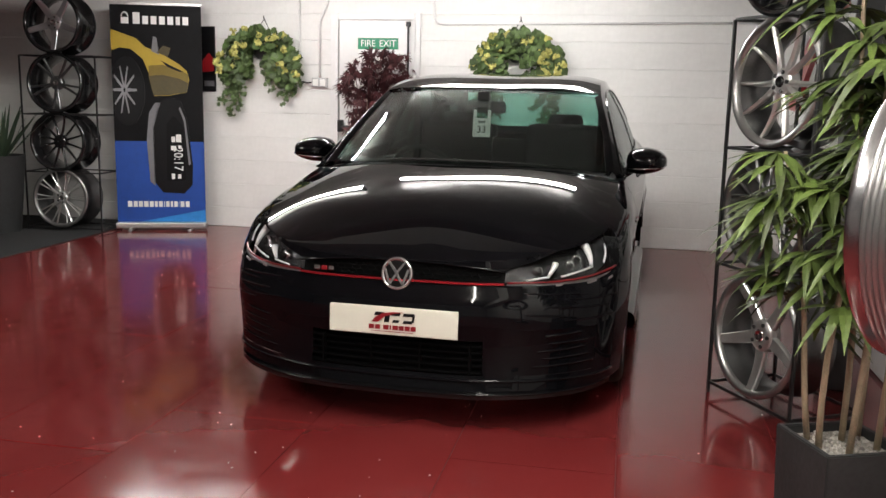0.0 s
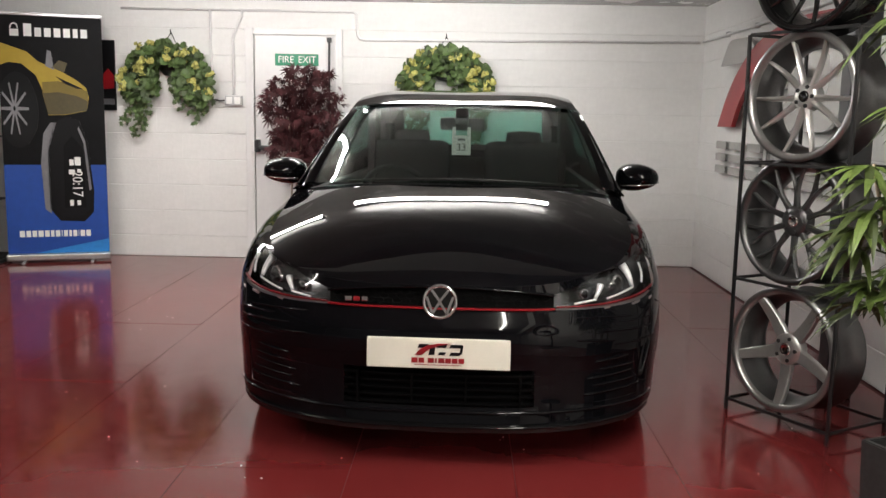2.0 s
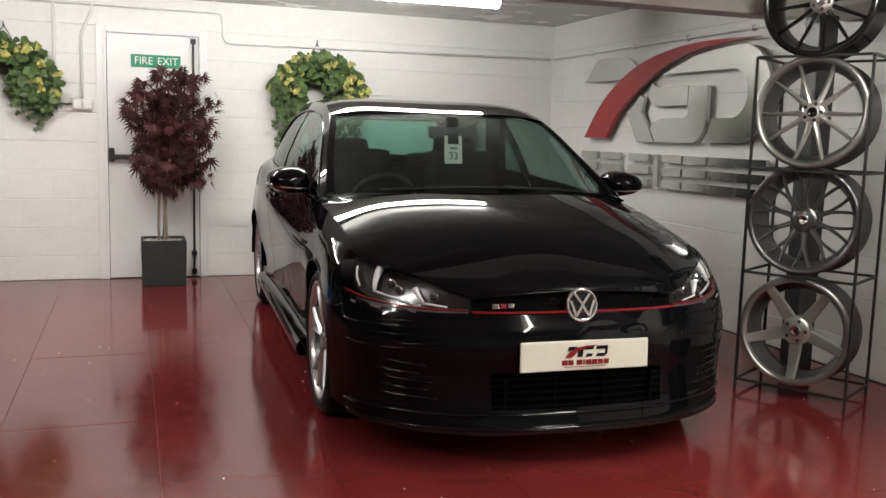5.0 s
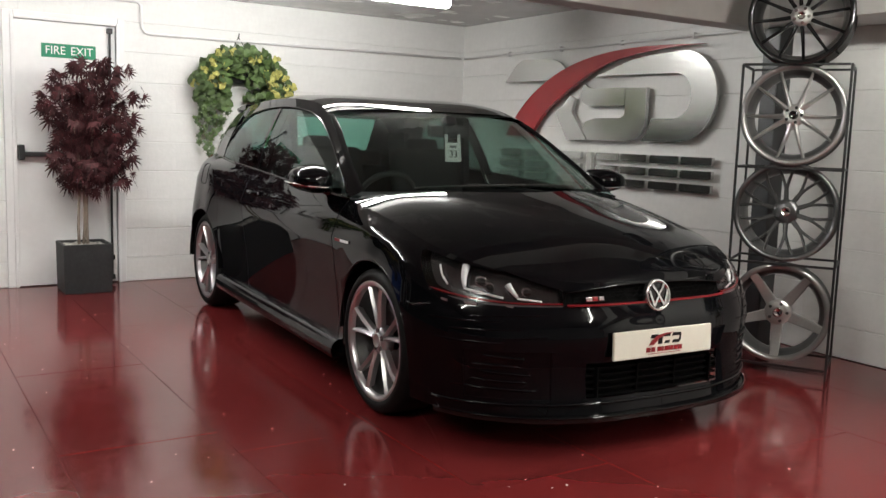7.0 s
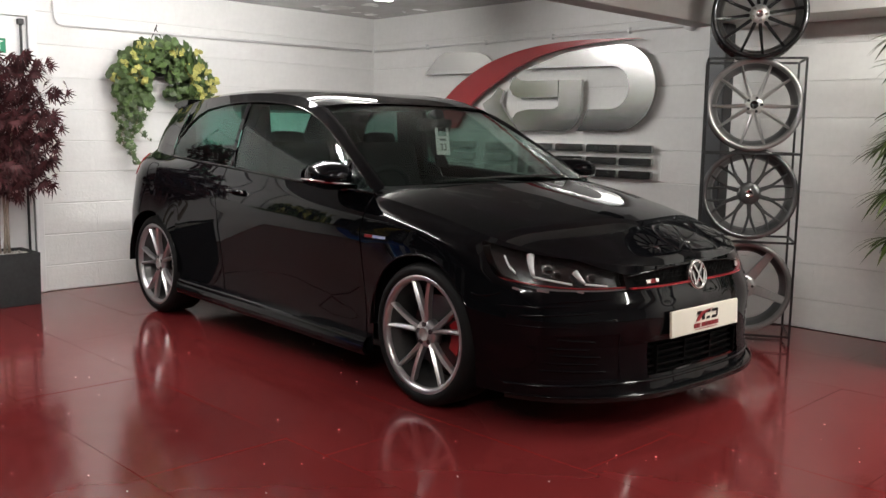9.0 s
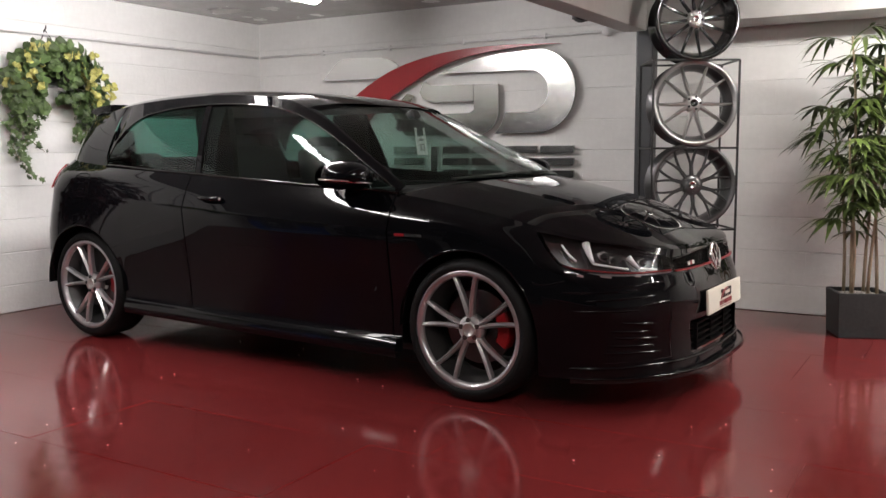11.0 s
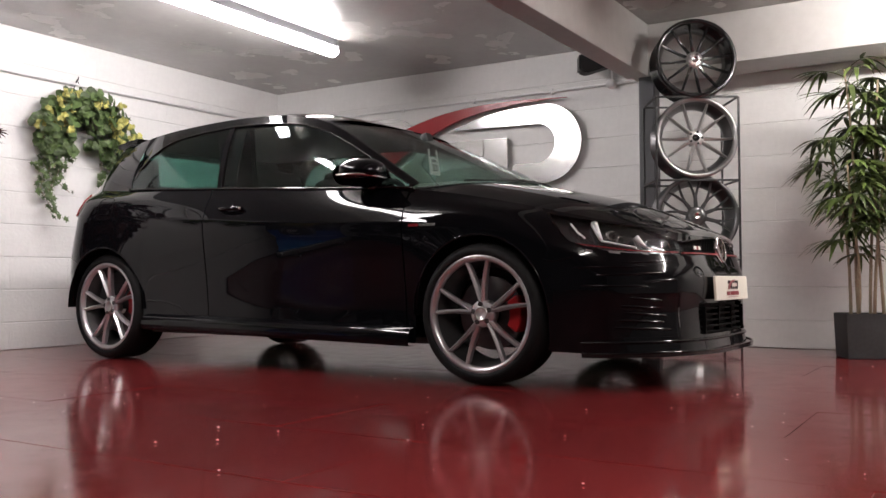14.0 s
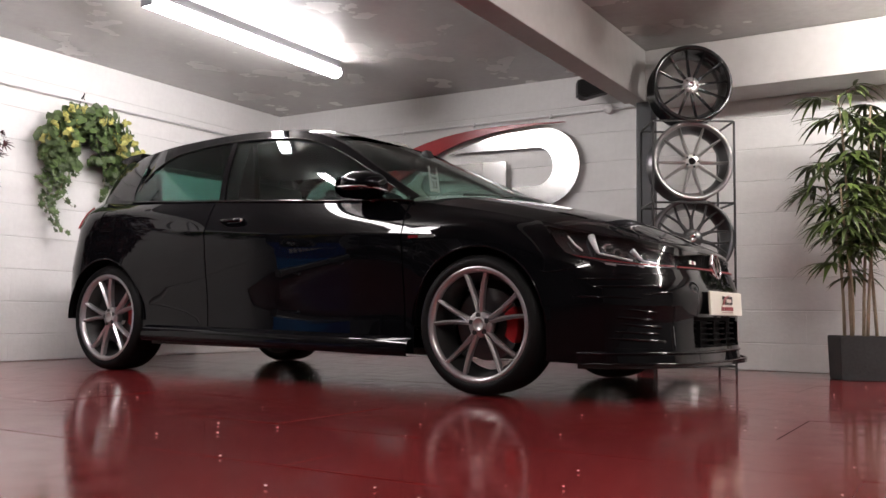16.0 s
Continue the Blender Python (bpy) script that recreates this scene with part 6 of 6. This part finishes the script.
def build_maple():
    rng = random.Random(5)
    p = thing("potted_maple", pose(-3.455, -.285, 0), "artificial dark red leaved tree in a dark square planter", "potted plant")
    planter(p, .335, .355, .335, .97)
    leaves = nb()
    tops = []
    for bx, tx, ty in ((-.02, -.05, 0), (.02, .06, -.02), (.0, .0, .03)):
        pts = [(bx + (tx - bx) * f + .012 * math.sin(6 * f + tx * 40), ty * f + .01 * math.cos(5 * f), .33 + (1.25 - .33) * f) for f in np.linspace(0, 1, 8)]
        bm = nb()
        tube(bm, pts, .011, 8, .6)
        part("trunk", bm, M_GREYSTEM, p, smooth=True)
        tops.append(pts)
    for i in range(205):
        pts = tops[i % 3]
        base = Vector(pts[rng.choice((4, 5, 6, 7))])
        # crown of leaf sprays, uneven, narrower below
        z = rng.uniform(.76, 1.64)
        rad = (.285 + .045 * math.sin(9.5 * z)) * math.sqrt(max(.05, 1 - ((z - 1.23) / .53) ** 2)) * (rng.uniform(.25, 1.0) if i % 3 else rng.uniform(.85, 1.12))
        az = rng.uniform(0, 2 * math.pi)
        end = Vector((rad * math.cos(az) + .07, min(.2, rad * .66 * math.sin(az)), z))
        tube(leaves, [base, (base + end) / 2 + Vector((0, 0, .03)), end], .003, 4, .5)
        for j in range(3):
            c = end + Vector((rng.uniform(-.06, .06), rng.uniform(-.05, .05), rng.uniform(-.06, .05)))
            c.y = min(c.y, .23)
            tilt = Vector((rng.uniform(-1, 1), rng.uniform(-1.2, .2), rng.uniform(-.2, .8))).normalized()
            e1 = tilt.orthogonal().normalized()
            e2 = tilt.cross(e1)
            s = rng.uniform(.055, .09)
            out = Vector((end.x, end.y * .5 - .1, (z - 1.3) * .5 - .22 + rng.uniform(-.12, .12)))
            t0 = math.atan2(out.dot(e2), out.dot(e1)) + rng.uniform(-.3, .3)
            for k in range(7):
                a = t0 + (k - 3) * .5
                blade(leaves, c, e1 * math.cos(a) + e2 * math.sin(a), tilt, s * 1.12 * (1 - .11 * abs(k - 3)), s * .17, .18, .1, 3)
    part("foliage", leaves, M_MAPLE, p, "dense dark red palmate leaves")


build_maple()


def round_leaf(bm, c, n, s, rng):
    """A cupped, wavy-edged round leaf."""
    n = Vector(n).normalized()
    e1 = n.orthogonal().normalized()
    e2 = n.cross(e1)
    t0 = rng.uniform(0, 6.28)
    mid = bm.verts.new(c)
    ring = []
    for k in range(9):
        a = t0 + k * 2 * math.pi / 9
        r = s * (1 + .12 * math.cos(3 * a)) * (.55 if k == 0 else 1)
        ring.append(bm.verts.new(Vector(c) + (e1 * math.cos(a) + e2 * math.sin(a)) * r + n * s * rng.uniform(.1, .35)))
    for k in range(9):
        bm.faces.new((mid, ring[k], ring[(k + 1) % 9]))


def ivy_leaf(bm, c, n, s, rng):
    """A three-lobed ivy leaf."""
    n = Vector(n).normalized()
    e1 = n.orthogonal().normalized()
    e2 = n.cross(e1)
    t0 = rng.uniform(0, 6.28)
    mid = bm.verts.new(Vector(c) + n * s * .15)
    ring = []
    for k in range(10):
        a = t0 + k * 2 * math.pi / 10
        r = s * (1.15 if k % 2 == 0 else .55)
        ring.append(bm.verts.new(Vector(c) + (e1 * math.cos(a) + e2 * math.sin(a)) * r))
    for k in range(10):
        bm.faces.new((mid, ring[k], ring[(k + 1) % 10]))


def build_basket(x, z, seed, trails):
    rng = random.Random(seed)
    p = thing("hanging_basket", pose(x, 0, z) @ Matrix.Scale(.95, 4), "wall basket of artificial ivy with yellow-green flowers and trailing strands", "hanging plant", "wall baskets")
    bm = nb()
    lathe(bm, [(.0, -.10), (.07, -.09), (.11, -.05), (.12, 0)], 20)
    bmesh.ops.transform(bm, matrix=Matrix.Rotation(math.radians(90), 4, "X"), verts=bm.verts[:])
    bmesh.ops.delete(bm, geom=[v for v in bm.verts if v.co.y > .005], context="VERTS")
    part("basket", bm, M_BLACKMETAL, p, m=pose(0, -.008, -.16))
    bm = nb()
    tube(bm, [(-.12, -.05, -.1), (-.03, -.03, .08), (0, -.02, .13)], .0035, 6)
    tube(bm, [(.12, -.05, -.1), (.03, -.03, .08), (0, -.02, .13)], .0035, 6)
    tube(bm, [(0, -.005, .12), (0, -.03, .14), (0, -.035, .16)], .006, 6)
    part("hanger", bm, M_BLACKMETAL, p)
    leaves, small = nb(), nb()
    strands = nb()
    for i in range(360):
        a = rng.uniform(-.75, math.pi + .75)
        r = rng.uniform(.25, .40) if rng.random() < .62 else rng.uniform(.13, .25)
        c = Vector((r * 1.04 * math.cos(a), -rng.uniform(.05, .22), -.30 + r * (.84 if r > .25 else 1.15) * math.sin(a)))
        round_leaf(leaves, c, (rng.uniform(-.7, .7) + c.x, -1, rng.uniform(-.1, .9)), rng.uniform(.024, .05), rng)
    for i in range(110):
        c = Vector((rng.uniform(-.2, .2), -rng.uniform(.05, .17), rng.uniform(-.40, -.12)))
        if c.z > -.22 or abs(c.x + .04) > .06:
            round_leaf(leaves, c, (rng.uniform(-.7, .7) + c.x, -1, rng.uniform(-.1, .9)), rng.uniform(.022, .042), rng)
    for i in range(34):
        a = rng.uniform(-.35, math.pi + .35)
        r = rng.uniform(.2, .41)
        c = Vector((r * 1.04 * math.cos(a), -rng.uniform(.14, .26), -.30 + r * .84 * math.sin(a)))
        flowers = nb()
        for _ in range(9):
            round_leaf(flowers, c + Vector((rng.uniform(-.024, .024), rng.uniform(-.018, .018), rng.uniform(-.024, .024))), (rng.uniform(-1, 1), -1, rng.uniform(-.5, 1)), rng.uniform(.014, .023), rng)
        part("flower", flowers, M_FLOWER, p)
    for i in range(170):
        a = rng.uniform(-.8, math.pi + .8)
        r = rng.uniform(.2, .42)
        c = Vector((r * math.cos(a), -rng.uniform(.04, .2), -.32 + r * .8 * math.sin(a)))
        ivy_leaf(small, c, (rng.uniform(-.6, .6), -1, rng.uniform(-.2, .8)), rng.uniform(.016, .032), rng)
    for tx, length in trails:
        pts = [Vector((tx + .05 * math.sin(9 * f + tx * 9) * f, -.10 - .05 * math.sin(7 * f), -.34 - length * f)) for f in np.linspace(0, 1, 10)]
        tube(strands, pts, .0025, 4)
        for i in range(int(60 * length) + 18):
            f = rng.random() ** .8
            k = min(8, int(f * 9))
            c = pts[k].lerp(pts[k + 1], f * 9 - k) + Vector((rng.uniform(-.06, .06) * (1.1 - f * .6), rng.uniform(-.05, .03), rng.uniform(-.02, .02)))
            ivy_leaf(small, c, (rng.uniform(-.6, .6), -1, rng.uniform(-.2, .8)), rng.uniform(.016, .03), rng)
    part("round_leaves", leaves, M_IVY, p, "round green leaves")
    part("ivy_leaves", small, M_IVY, p, "small trailing ivy leaves")
    tagged(part("strands", strands, M_STEM, p), kind="stuff")


build_basket(-4.575, 1.825, 2, ((-.37, .36), (-.30, .48), (-.24, .42), (-.33, .28), (-.27, .34), (.06, .14), (.13, .22), (.2, .28), (.27, .34), (.34, .24)))
build_basket(-2.20, 1.825, 8, ((-.30, .50), (-.24, .62), (-.18, .42), (-.33, .30), (.18, .34), (.26, .45), (.32, .5), (.36, .3)))


def build_spiky():
    rng = random.Random(6)
    p = thing("potted_spiky_plant", pose(-6.68, -1.0, 0), "spiky dark green plant in a tall black pot on the matting", "potted plant")
    bm = nb()
    lathe(bm, [(0, 0), (.15, 0), (.215, .66), (.22, .69), (.195, .69), (.185, .65), (0, .65)], 28)
    bmesh.ops.transform(bm, matrix=Matrix.Rotation(math.radians(90), 4, "X"), verts=bm.verts[:])
    bmesh.ops.recalc_face_normals(bm, faces=bm.faces[:])
    part("pot", bm, M_POT, p, smooth=True, m=pose(0, 0, .0))
    bm = nb()
    for i in range(46):
        a, e = rng.uniform(0, 6.28), rng.uniform(.7, 1.45)
        blade(bm, (.05 * math.cos(a), .05 * math.sin(a), .64), (math.cos(a) * math.cos(e), math.sin(a) * math.cos(e), math.sin(e)), (0, 0, 1), rng.uniform(.4, .66), .035, .08, .2, 6)
    part("foliage", bm, M_SPIKE, p, "stiff dark pointed leaves")


build_spiky()

# ---------------------------------------------------------------- pieces of floor and walls
build_tiles(floor)
lay_blocks(wall_back, -7.65, 0.0, pose(0, 0.0, 0), (DOOR_X0, DOOR_X1, DOOR_Z))
lay_blocks(wall_right, 0.0, 7.2, pose(0, 0, 0, 0, 0, -90))

# grit on the floor
rng = random.Random(17)
bm = nb()
for _ in range(230):
    x, y, r = rng.uniform(-6.2, -.5), rng.uniform(-7.0, -1.2), rng.uniform(.0013, .0034)
    bmesh.ops.create_icosphere(bm, subdivisions=1, radius=r, matrix=pose(x, y, .0045 + r * .4, 0, 0, rng.uniform(0, 180)) @ Matrix.Diagonal((1.5, 1, .6, 1)))
tagged(link("floor_grit", bm, M_WHITE), "tiny white specks of grit on the red floor", "grit", kind="stuff")
